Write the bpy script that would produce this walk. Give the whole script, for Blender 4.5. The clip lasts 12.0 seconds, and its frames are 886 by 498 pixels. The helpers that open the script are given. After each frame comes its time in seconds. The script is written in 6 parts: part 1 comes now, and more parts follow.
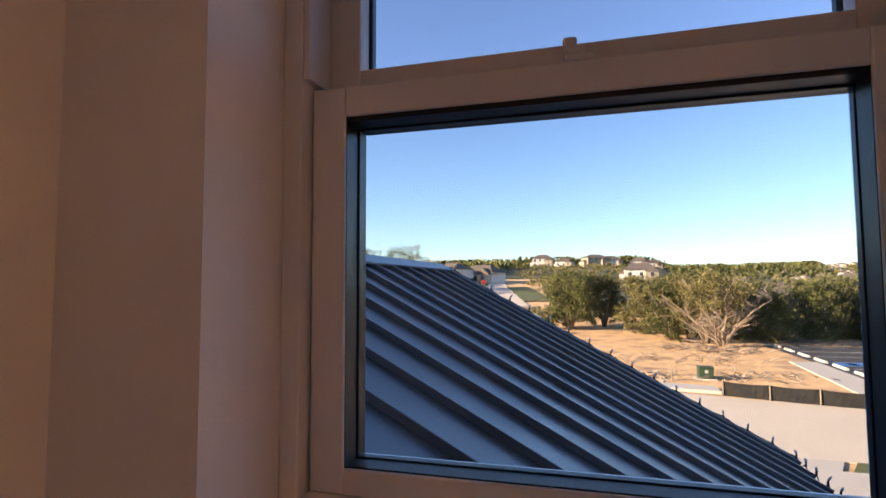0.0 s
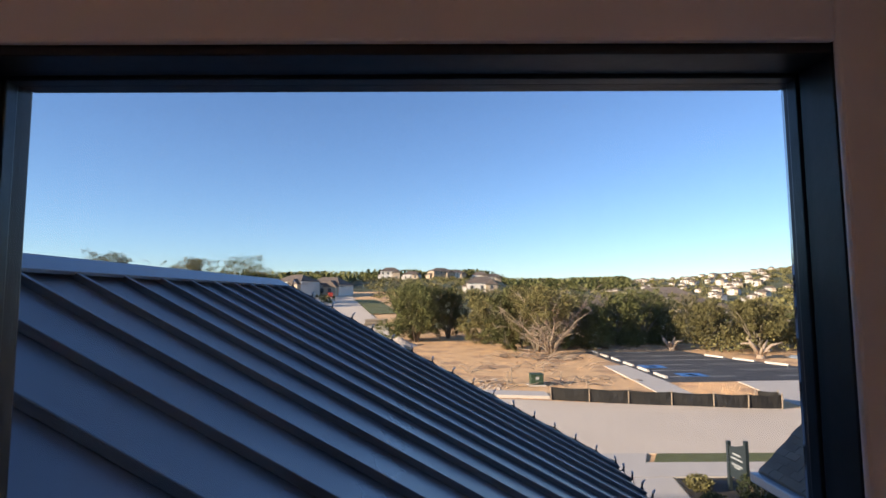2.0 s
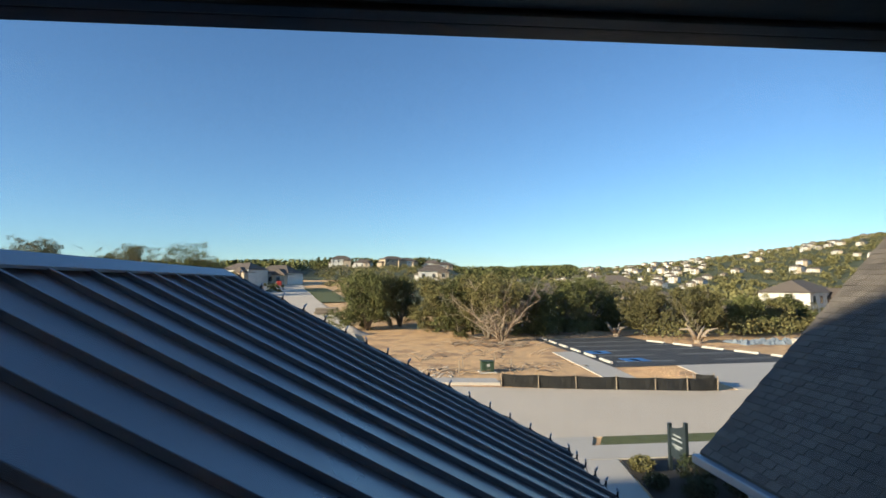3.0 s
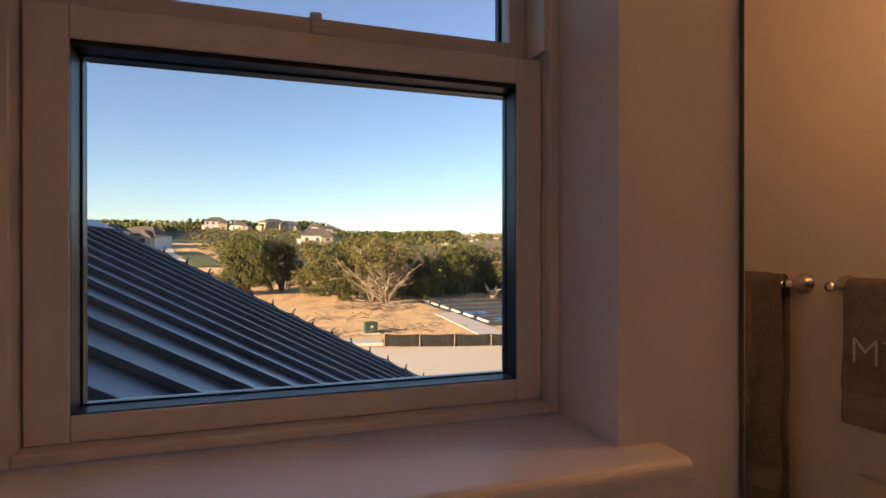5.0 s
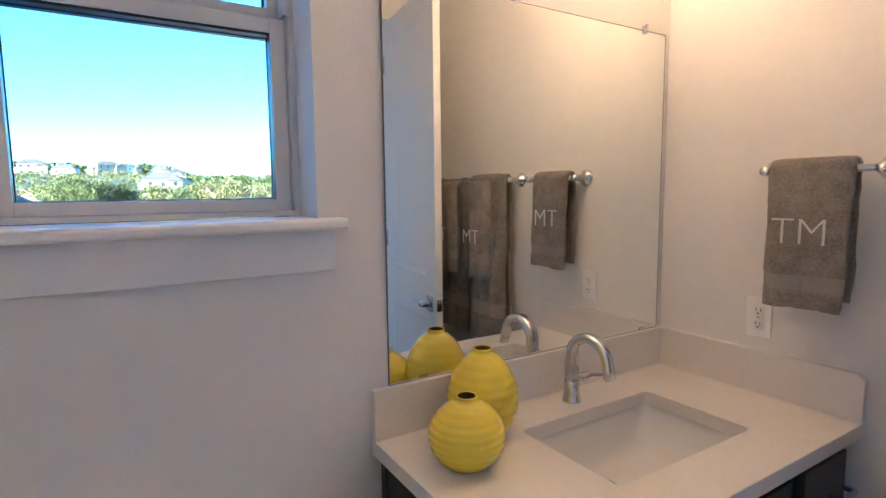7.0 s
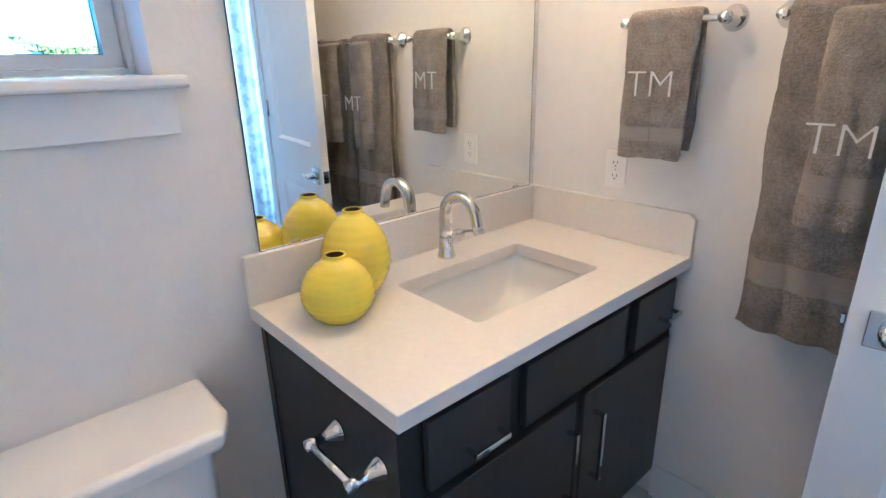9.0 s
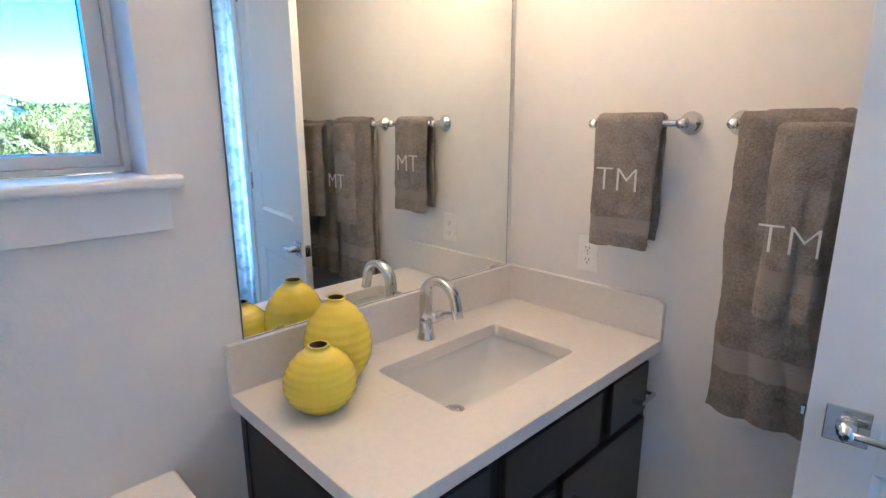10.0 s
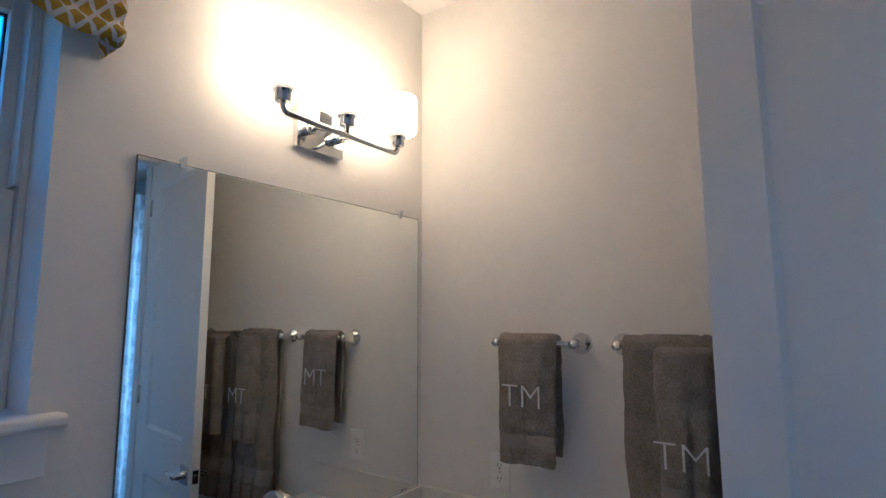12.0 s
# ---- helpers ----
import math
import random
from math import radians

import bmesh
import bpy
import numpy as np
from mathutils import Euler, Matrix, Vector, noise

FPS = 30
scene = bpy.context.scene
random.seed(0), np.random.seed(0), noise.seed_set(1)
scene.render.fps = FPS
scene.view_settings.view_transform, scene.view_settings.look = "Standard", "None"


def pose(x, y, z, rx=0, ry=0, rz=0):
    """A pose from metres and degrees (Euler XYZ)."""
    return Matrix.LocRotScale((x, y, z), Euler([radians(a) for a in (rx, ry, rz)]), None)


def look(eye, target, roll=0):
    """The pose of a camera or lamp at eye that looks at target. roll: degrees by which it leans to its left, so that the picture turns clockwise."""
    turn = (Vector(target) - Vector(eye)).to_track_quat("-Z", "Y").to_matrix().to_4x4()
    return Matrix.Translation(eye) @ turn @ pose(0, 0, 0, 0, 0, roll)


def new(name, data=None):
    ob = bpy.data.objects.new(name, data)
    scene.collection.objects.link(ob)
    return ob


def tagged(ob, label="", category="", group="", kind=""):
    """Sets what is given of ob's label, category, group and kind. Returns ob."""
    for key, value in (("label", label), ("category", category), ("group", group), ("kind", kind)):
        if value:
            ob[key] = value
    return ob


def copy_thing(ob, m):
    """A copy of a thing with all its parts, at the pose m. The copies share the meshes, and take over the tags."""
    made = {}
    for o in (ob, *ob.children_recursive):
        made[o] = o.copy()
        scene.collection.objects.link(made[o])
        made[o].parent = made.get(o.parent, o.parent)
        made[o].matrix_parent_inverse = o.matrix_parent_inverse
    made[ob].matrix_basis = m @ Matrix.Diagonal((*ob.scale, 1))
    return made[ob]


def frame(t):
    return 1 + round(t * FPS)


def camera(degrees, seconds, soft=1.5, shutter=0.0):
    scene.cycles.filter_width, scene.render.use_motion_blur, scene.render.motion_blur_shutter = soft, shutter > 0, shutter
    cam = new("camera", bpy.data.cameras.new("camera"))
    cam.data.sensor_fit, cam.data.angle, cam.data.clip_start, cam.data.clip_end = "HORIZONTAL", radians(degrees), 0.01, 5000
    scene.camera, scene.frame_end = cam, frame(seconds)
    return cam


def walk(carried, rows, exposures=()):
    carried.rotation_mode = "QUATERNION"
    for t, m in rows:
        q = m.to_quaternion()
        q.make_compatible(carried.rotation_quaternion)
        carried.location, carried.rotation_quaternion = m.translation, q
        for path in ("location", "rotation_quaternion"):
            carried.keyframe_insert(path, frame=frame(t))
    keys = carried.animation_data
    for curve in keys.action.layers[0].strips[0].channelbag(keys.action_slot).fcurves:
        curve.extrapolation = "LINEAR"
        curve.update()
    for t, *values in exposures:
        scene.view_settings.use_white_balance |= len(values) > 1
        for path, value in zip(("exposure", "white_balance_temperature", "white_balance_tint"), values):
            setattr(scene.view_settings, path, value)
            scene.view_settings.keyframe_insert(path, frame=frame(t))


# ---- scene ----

cam = camera(79.4, 12.0)
PATH = [
    (0, (-1.458, -0.377, 1.642), (-2.005, 1.542, 1.773), -0.3),
    (0.5, (-1.452, -0.268, 1.664), (-1.798, 1.695, 1.824), -0.5),
    (1, (-1.449, -0.221, 1.673), (-1.649, 1.761, 1.85), -0.4),
    (1.5, (-1.445, -0.171, 1.681), (-1.535, 1.818, 1.863), -0.4),
    (2, (-1.45, -0.142, 1.685), (-1.44, 1.851, 1.859), -0.3),
    (2.5, (-1.464, -0.086, 1.698), (-1.366, 1.906, 1.846), -0.3),
    (3, (-1.484, -0.040, 1.7045), (-1.294, 1.946, 1.8335), -0.4),
    (4.8, (-1.519, -0.352, 1.651), (-0.967, 1.571, 1.651), 0.2),
    (5, (-1.524, -0.471, 1.617), (-0.916, 1.434, 1.613), -0.0),
    (5.5, (-1.5, -0.766, 1.543), (-0.765, 1.094, 1.513), -0.2),
    (6, (-1.494, -0.955, 1.527), (-0.636, 0.851, 1.475), -0.1),
    (6.5, (-1.555, -1.06, 1.49), (-0.59, 0.687, 1.369), -0.3),
    (7, (-1.563, -1.121, 1.466), (-0.513, 0.567, 1.25), -0.6),
    (7.5, (-1.509, -1.171, 1.413), (-0.397, 0.46, 1.09), -1.0),
    (9.3, (-1.493, -1.195, 1.434), (-0.215, 0.188, 0.759), -0.7),
    (9.5, (-1.505, -1.198, 1.46), (-0.203, 0.176, 0.816), -0.4),
    (10, (-1.516, -1.208, 1.514), (-0.162, 0.19, 1.053), -0.2),
    (10.5, (-1.527, -1.223, 1.562), (-0.137, 0.198, 1.345), -0.3),
    (11, (-1.55, -1.218, 1.599), (-0.116, 0.176, 1.603), -0.3),
    (11.5, (-1.545, -1.224, 1.61), (-0.072, 0.117, 1.788), -0.2),
    (12, (-1.556, -1.228, 1.588), (0.05, -0.063, 1.843), -0.2),
]
EXPOSURES = [(0, 1.7, 7000, 34), (1.2, 1.4, 6600, 34), (2.4, 1.15, 6350, 28), (3.2, 1.05, 6200, 18), (4.8, 1.4, 7000, 32), (5.3, 1.85, 9600, 34),
             (5.7, 2.6, 8900, 22), (6.4, 3.2, 5100, 4), (7.2, 3.7, 4450, -2), (9.4, 4.45, 4020, -8), (10.5, 3.55, 4050, -6), (12, 2.6, 3780, -6)]
walk(cam, [(t, look(eye, target, roll)) for t, eye, target, roll in PATH], EXPOSURES)

# ---- world and sun ----
SUN_ELEVATION, SUN_AZIMUTH = 16.0, 245.0   # compass degrees from +y towards +x
world = bpy.data.worlds.new("sky_world")
scene.world = world
world.use_nodes = True
wn = world.node_tree
sky = wn.nodes.new("ShaderNodeTexSky")
sky.sky_type = "NISHITA"
sky.sun_disc = False
sky.sun_elevation = radians(SUN_ELEVATION)
sky.sun_rotation = radians(SUN_AZIMUTH)
sky.altitude = 250
sky.air_density = 1.0
sky.dust_density = 0.0
sky.ozone_density = 4.2
wn.nodes["Background"].inputs["Strength"].default_value = 0.095
wn.links.new(sky.outputs["Color"], wn.nodes["Background"].inputs["Color"])
sun_data = bpy.data.lights.new("sun", "SUN")
sun_data.energy = 5.0
sun_data.angle = radians(0.6)
sun_data.color = (1.0, 0.78, 0.53)
sun = new("sun", sun_data)
az, el = radians(SUN_AZIMUTH), radians(SUN_ELEVATION)
to_sun = Vector((math.sin(az) * math.cos(el), math.cos(az) * math.cos(el), math.sin(el)))
sun.matrix_world = look(to_sun * 60, (0, 0, 0))

# area lamp added in the unseen hall window opening, boosting its daylight
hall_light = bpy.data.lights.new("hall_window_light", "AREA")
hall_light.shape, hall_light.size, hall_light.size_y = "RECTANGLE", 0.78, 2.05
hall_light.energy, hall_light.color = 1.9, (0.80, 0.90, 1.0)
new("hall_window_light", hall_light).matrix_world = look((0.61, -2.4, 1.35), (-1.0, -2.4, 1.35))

LAMP_COLOUR = (1.0, 0.50, 0.20)
LAMP_WATTS = 0.12

# ---- materials ----
def mat(name, colour, rough=0.6, metal=0.0, var=0.12, scale=8.0, bump=0.0, bump_scale=60.0, second=None, mix=0.0,
        per_object=0.0, per_island=0.0, coat=0.0, spec=0.5, stretch=(1, 1, 1), rough_var=0.0):
    """A painted, stony or woven surface: colour with two sizes of variation, relief and gloss."""
    m = bpy.data.materials.new(name)
    m.use_nodes = True
    nt = m.node_tree
    bs = nt.nodes["Principled BSDF"]
    tc = nt.nodes.new("ShaderNodeTexCoord")
    mp = nt.nodes.new("ShaderNodeMapping")
    mp.inputs["Scale"].default_value = stretch
    nt.links.new(tc.outputs["Object"], mp.inputs["Vector"])
    n1 = nt.nodes.new("ShaderNodeTexNoise")
    n1.inputs["Scale"].default_value = scale
    n1.inputs["Detail"].default_value = 5
    n2 = nt.nodes.new("ShaderNodeTexNoise")
    n2.inputs["Scale"].default_value = scale * 7.3
    n2.inputs["Detail"].default_value = 4
    for n in (n1, n2):
        nt.links.new(mp.outputs["Vector"], n.inputs["Vector"])
    add = nt.nodes.new("ShaderNodeMath")
    add.operation = "ADD"
    nt.links.new(n1.outputs["Fac"], add.inputs[0])
    nt.links.new(n2.outputs["Fac"], add.inputs[1])
    ramp = nt.nodes.new("ShaderNodeMapRange")
    ramp.inputs["From Min"].default_value = 0.6
    ramp.inputs["From Max"].default_value = 1.4
    ramp.inputs["To Min"].default_value = 1 - var
    ramp.inputs["To Max"].default_value = 1 + var
    nt.links.new(add.outputs[0], ramp.inputs["Value"])
    value = ramp.outputs[0]
    for amount, node, sock in ((per_object, "ShaderNodeObjectInfo", "Random"), (per_island, "ShaderNodeNewGeometry", "Random Per Island")):
        if amount:
            oi = nt.nodes.new(node)
            mr = nt.nodes.new("ShaderNodeMapRange")
            mr.inputs["To Min"].default_value = 1 - amount
            mr.inputs["To Max"].default_value = 1 + amount
            nt.links.new(oi.outputs[sock], mr.inputs["Value"])
            mu = nt.nodes.new("ShaderNodeMath")
            mu.operation = "MULTIPLY"
            nt.links.new(value, mu.inputs[0])
            nt.links.new(mr.outputs[0], mu.inputs[1])
            value = mu.outputs[0]
    base = nt.nodes.new("ShaderNodeMix")
    base.data_type = "RGBA"
    base.inputs["A"].default_value = (*colour, 1)
    base.inputs["B"].default_value = (*(second or colour), 1)
    if second:
        mr = nt.nodes.new("ShaderNodeMapRange")
        mr.inputs["From Min"].default_value = 0.62 - mix
        mr.inputs["From Max"].default_value = 0.72 - mix
        nt.links.new(n1.outputs["Fac"], mr.inputs["Value"])
        nt.links.new(mr.outputs[0], base.inputs["Factor"])
    else:
        base.inputs["Factor"].default_value = 0
    sc = nt.nodes.new("ShaderNodeVectorMath")
    sc.operation = "SCALE"
    nt.links.new(base.outputs["Result"], sc.inputs[0])
    nt.links.new(value, sc.inputs["Scale"])
    nt.links.new(sc.outputs[0], bs.inputs["Base Color"])
    bs.inputs["Roughness"].default_value = rough
    if rough_var:
        rr = nt.nodes.new("ShaderNodeMapRange")
        rr.inputs["From Min"].default_value = 0.35
        rr.inputs["From Max"].default_value = 0.65
        rr.inputs["To Min"].default_value = max(0.02, rough - rough_var)
        rr.inputs["To Max"].default_value = rough + rough_var
        nt.links.new(n1.outputs["Fac"], rr.inputs["Value"])
        nt.links.new(rr.outputs[0], bs.inputs["Roughness"])
    bs.inputs["Metallic"].default_value = metal
    bs.inputs["Specular IOR Level"].default_value = spec
    bs.inputs["Coat Weight"].default_value = coat
    if bump:
        n3 = nt.nodes.new("ShaderNodeTexNoise")
        n3.inputs["Scale"].default_value = bump_scale
        n3.inputs["Detail"].default_value = 4
        nt.links.new(mp.outputs["Vector"], n3.inputs["Vector"])
        bp = nt.nodes.new("ShaderNodeBump")
        bp.inputs["Strength"].default_value = 1.0
        bp.inputs["Distance"].default_value = bump
        nt.links.new(n3.outputs["Fac"], bp.inputs["Height"])
        nt.links.new(bp.outputs[0], bs.inputs["Normal"])
    return m


def glass_mat(name, tint, gloss=0.07, rough=0.0):
    """Thin clear glazing: straight through, with a faint reflection."""
    m = bpy.data.materials.new(name)
    m.use_nodes = True
    nt = m.node_tree
    nt.nodes.remove(nt.nodes["Principled BSDF"])
    tr = nt.nodes.new("ShaderNodeBsdfTransparent")
    tr.inputs["Color"].default_value = (*tint, 1)
    gl = nt.nodes.new("ShaderNodeBsdfGlossy")
    gl.inputs["Roughness"].default_value = rough
    fr = nt.nodes.new("ShaderNodeFresnel")
    fr.inputs["IOR"].default_value = 1.25
    mx = nt.nodes.new("ShaderNodeMixShader")
    nt.links.new(fr.outputs[0], mx.inputs[0])
    nt.links.new(tr.outputs[0], mx.inputs[1])
    nt.links.new(gl.outputs[0], mx.inputs[2])
    nt.links.new(mx.outputs[0], nt.nodes["Material Output"].inputs["Surface"])
    return m


def glow_mat(name, colour, strength):
    m = bpy.data.materials.new(name)
    m.use_nodes = True
    bs = m.node_tree.nodes["Principled BSDF"]
    bs.inputs["Base Color"].default_value = (0.9, 0.88, 0.84, 1)
    bs.inputs["Roughness"].default_value = 0.35
    bs.inputs["Emission Color"].default_value = (*colour, 1)
    bs.inputs["Emission Strength"].default_value = strength
    return m


WALL = mat("painted_drywall", (0.80, 0.785, 0.76), 0.75, var=0.03, scale=3, bump=0.0009, bump_scale=48, spec=0.3)
CEILING = mat("ceiling_paint", (0.84, 0.83, 0.81), 0.85, var=0.03, scale=3, bump=0.0012, bump_scale=55)
TRIM = mat("white_trim_paint", (0.82, 0.82, 0.81), 0.35, var=0.02, scale=4, bump=0.0003, bump_scale=20)
VINYL = mat("white_vinyl", (0.76, 0.76, 0.76), 0.38, var=0.03, scale=5, bump=0.0002, bump_scale=90)
BLACK = mat("black_gasket", (0.012, 0.013, 0.015), 0.38, var=0.2, scale=30, bump=0.0003)
SPACER = mat("aluminium_spacer", (0.05, 0.055, 0.06), 0.3, metal=0.8, var=0.15, scale=30)
PANE = glass_mat("window_glass", (0.93, 0.97, 0.96))
DOORPAINT = mat("door_paint", (0.82, 0.82, 0.82), 0.4, var=0.02, scale=4, bump=0.0003, bump_scale=25)
CHROME = mat("polished_chrome", (0.66, 0.67, 0.68), 0.05, metal=1.0, var=0.02, scale=10)
MIRROR = mat("mirror_silver", (0.90, 0.925, 0.905), 0.006, metal=1.0, var=0.0, scale=2)
QUARTZ = mat("cream_quartz", (0.77, 0.735, 0.69), 0.28, var=0.05, scale=60, bump=0.0001, coat=0.15)
CERAMIC = mat("white_ceramic", (0.82, 0.81, 0.79), 0.2, var=0.015, scale=3, coat=0.15)
CABINET = mat("espresso_cabinet", (0.040, 0.033, 0.029), 0.32, var=0.3, scale=6, stretch=(6, 6, 1), bump=0.0002, bump_scale=40)
# espresso darkened to near-black: recess shade put into the colour
CABIN_SHADE = mat("cabinet_recess_shade", (0.010, 0.008, 0.007), 0.5, var=0.2, scale=6)
YELLOW = mat("yellow_glaze", (0.80, 0.64, 0.020), 0.20, var=0.04, scale=9, bump=0.0003, bump_scale=90, stretch=(1, 1, 0.25), coat=0.3)
VASE_DARK = mat("vase_inside", (0.10, 0.055, 0.01), 0.5, var=0.2, scale=9)
TERRY = mat("grey_terry", (0.29, 0.263, 0.236), 0.95, var=0.38, scale=22, bump=0.006, bump_scale=260, spec=0.15)
# same terry, darkened: shading of the bath towels behind the hand towels
TERRY_SHADED = mat("grey_terry_shaded", (0.250, 0.226, 0.203), 0.95, var=0.38, scale=18, bump=0.006, bump_scale=240, spec=0.15)
TERRY_BAND = mat("grey_woven_band", (0.325, 0.295, 0.262), 0.85, var=0.10, scale=40, bump=0.001, bump_scale=300, spec=0.2, stretch=(1, 1, 6))
THREAD = mat("white_thread", (0.78, 0.77, 0.76), 0.6, var=0.06, scale=120, bump=0.0006, bump_scale=400)
PLASTIC = mat("white_plastic", (0.88, 0.87, 0.85), 0.3, var=0.02, scale=6)
SLOT = mat("dark_slot", (0.02, 0.02, 0.02), 0.6, var=0.1)
GROUT = mat("tile_grout", (0.50, 0.49, 0.47), 0.9, var=0.1, scale=30, bump=0.0006, bump_scale=200)
TILE = mat("slate_tile", (0.125, 0.112, 0.102), 0.45, var=0.25, scale=9, bump=0.0005, bump_scale=40, per_object=0.15)
CURTAIN = mat("pale_marbled_curtain", (0.62, 0.64, 0.66), 0.85, var=0.12, scale=14, second=(0.40, 0.42, 0.45), mix=0.14, bump=0.001, bump_scale=120)
HALLWALL = mat("hall_paint", (0.70, 0.69, 0.67), 0.8, var=0.04, scale=3, bump=0.001, bump_scale=45)
HALLFLOOR = mat("hall_carpet", (0.36, 0.32, 0.28), 0.95, var=0.15, scale=40, bump=0.004, bump_scale=250)
SHADE = glow_mat("lit_frosted_shade", (1.0, 0.50, 0.20), 2.5)
# foot of the same glass; its dimmer glow is set by hand
SHADE_BASE = glow_mat("dim_frosted_shade_foot", (1.0, 0.50, 0.20), 1.6)
BULB = glow_mat("lit_bulb", (1.0, 0.52, 0.22), 2.6)

DIRT = mat("tan_dirt", (0.78, 0.47, 0.225), 0.95, var=0.42, scale=0.45, second=(0.42, 0.25, 0.13), mix=0.10, bump=0.09, bump_scale=1.6)
WOODS = mat("far_scrub", (0.075, 0.085, 0.038), 0.95, var=0.45, scale=0.05, second=(0.16, 0.125, 0.07), mix=0.02, bump=0.8, bump_scale=0.25)
ROADMAT = mat("pale_concrete_road", (0.66, 0.54, 0.41), 0.85, var=0.10, scale=0.5, bump=0.004, bump_scale=12)
WALKMAT = mat("pavement_concrete", (0.54, 0.48, 0.41), 0.85, var=0.08, scale=0.9, bump=0.003, bump_scale=20)
ASPHALT = mat("new_asphalt", (0.050, 0.050, 0.052), 0.85, var=0.25, scale=0.6, bump=0.006, bump_scale=25)
PAINTW = mat("white_road_paint", (0.42, 0.41, 0.39), 0.7, var=0.15, scale=3)
PAINTB = mat("blue_road_paint", (0.05, 0.20, 0.48), 0.7, var=0.15, scale=3)
STOP = mat("pale_concrete_stop", (0.55, 0.50, 0.43), 0.85, var=0.15, scale=3, bump=0.004)
GRASS = mat("lawn_grass", (0.115, 0.125, 0.042), 0.95, var=0.35, scale=2.5, bump=0.03, bump_scale=25)
MULCH = mat("dark_mulch", (0.035, 0.028, 0.022), 0.95, var=0.4, scale=6, bump=0.03, bump_scale=22)
FENCE = mat("black_silt_fabric", (0.012, 0.011, 0.010), 0.8, var=0.25, scale=4, bump=0.01, bump_scale=9)
STAKE = mat("weathered_stake", (0.36, 0.28, 0.20), 0.9, var=0.2, scale=9)
METALROOF = mat("blue_grey_steel", (0.18, 0.188, 0.21), 0.32, metal=0.8, var=0.06, scale=1.6, bump=0.0010, bump_scale=3.5, per_object=0.05, rough_var=0.06)
ROOFTRIM = mat("roof_trim_steel", (0.30, 0.33, 0.37), 0.35, metal=0.5, var=0.06, scale=3)
SHINGLE = mat("brown_shingle", (0.15, 0.125, 0.105), 0.95, var=0.34, scale=14, bump=0.006, bump_scale=90, per_object=0.25, per_island=0.25)
STUCCO = mat("pale_stucco", (0.60, 0.58, 0.54), 0.9, var=0.07, scale=2, bump=0.006, bump_scale=30)
SIGNMAT = mat("dark_green_sign", (0.020, 0.030, 0.034), 0.45, var=0.1, scale=6)
SIGNTEXT = mat("pale_sign_lettering", (0.32, 0.34, 0.34), 0.5, var=0.05)
GREENBOX = mat("green_utility_paint", (0.030, 0.060, 0.035), 0.5, var=0.1, scale=5)
LEAF = mat("juniper_foliage", (0.112, 0.115, 0.040), 0.85, var=0.55, scale=1.5, per_island=0.45, per_object=0.30, spec=0.2)
LEAF_B = mat("olive_foliage", (0.165, 0.145, 0.056), 0.85, var=0.5, scale=1.5, per_island=0.45, per_object=0.25, spec=0.2)
# leaf colour lowered to stand for the shade over the bed
LEAF_SHADED = mat("shaded_shrub_foliage", (0.035, 0.045, 0.018), 0.8, var=0.3, scale=3, per_island=0.3, spec=0.2)
BARK = mat("grey_bark", (0.20, 0.165, 0.125), 0.95, var=0.3, scale=5, bump=0.02, bump_scale=14)
DEADWOOD = mat("pale_dead_wood", (0.36, 0.275, 0.20), 0.9, var=0.25, scale=6, bump=0.01, bump_scale=20)
HOUSEW = mat("house_white", (0.66, 0.62, 0.56), 0.9, var=0.08, scale=0.6)
HOUSET = mat("house_tan_stone", (0.45, 0.35, 0.25), 0.9, var=0.2, scale=0.9, per_object=0.2)
HOUSER = mat("house_roof_shingle", (0.135, 0.105, 0.085), 0.95, var=0.2, scale=0.8, per_object=0.15)
HOUSEG = mat("house_window_glass", (0.03, 0.035, 0.045), 0.1, var=0.1, spec=0.8)
SAND = mat("pale_gravel_pile", (0.50, 0.42, 0.34), 0.95, var=0.2, scale=2, bump=0.05, bump_scale=7)
REDPAINT = mat("red_lorry_paint", (0.42, 0.05, 0.03), 0.4, var=0.1)
CLEAR = mat("clear_bulb_plastic", (0.60, 0.64, 0.70), 0.15, var=0.1)
BLUEGREY = mat("blue_grey_rubble", (0.22, 0.25, 0.28), 0.9, var=0.25, scale=1.5, bump=0.05, bump_scale=4)

# ---- mesh helpers ----
def box(bm, x0, x1, y0, y1, z0, z1, bevel=0.0, segs=2, m=None, mi=0):
    vs = [bm.verts.new(v) for v in ((x0, y0, z0), (x1, y0, z0), (x1, y1, z0), (x0, y1, z0), (x0, y0, z1), (x1, y0, z1), (x1, y1, z1), (x0, y1, z1))]
    fs = [bm.faces.new([vs[i] for i in q]) for q in ((3, 2, 1, 0), (4, 5, 6, 7), (0, 1, 5, 4), (1, 2, 6, 5), (2, 3, 7, 6), (3, 0, 4, 7))]
    for f in fs:
        f.material_index = mi
    if bevel:
        es = list({e for f in fs for e in f.edges})
        got = bmesh.ops.bevel(bm, geom=es, offset=bevel, segments=segs, affect="EDGES", profile=0.5)
        vs = list({v for f in got["faces"] for v in f.verts})
    if m is not None:
        bmesh.ops.transform(bm, matrix=m, verts=vs)
    return vs


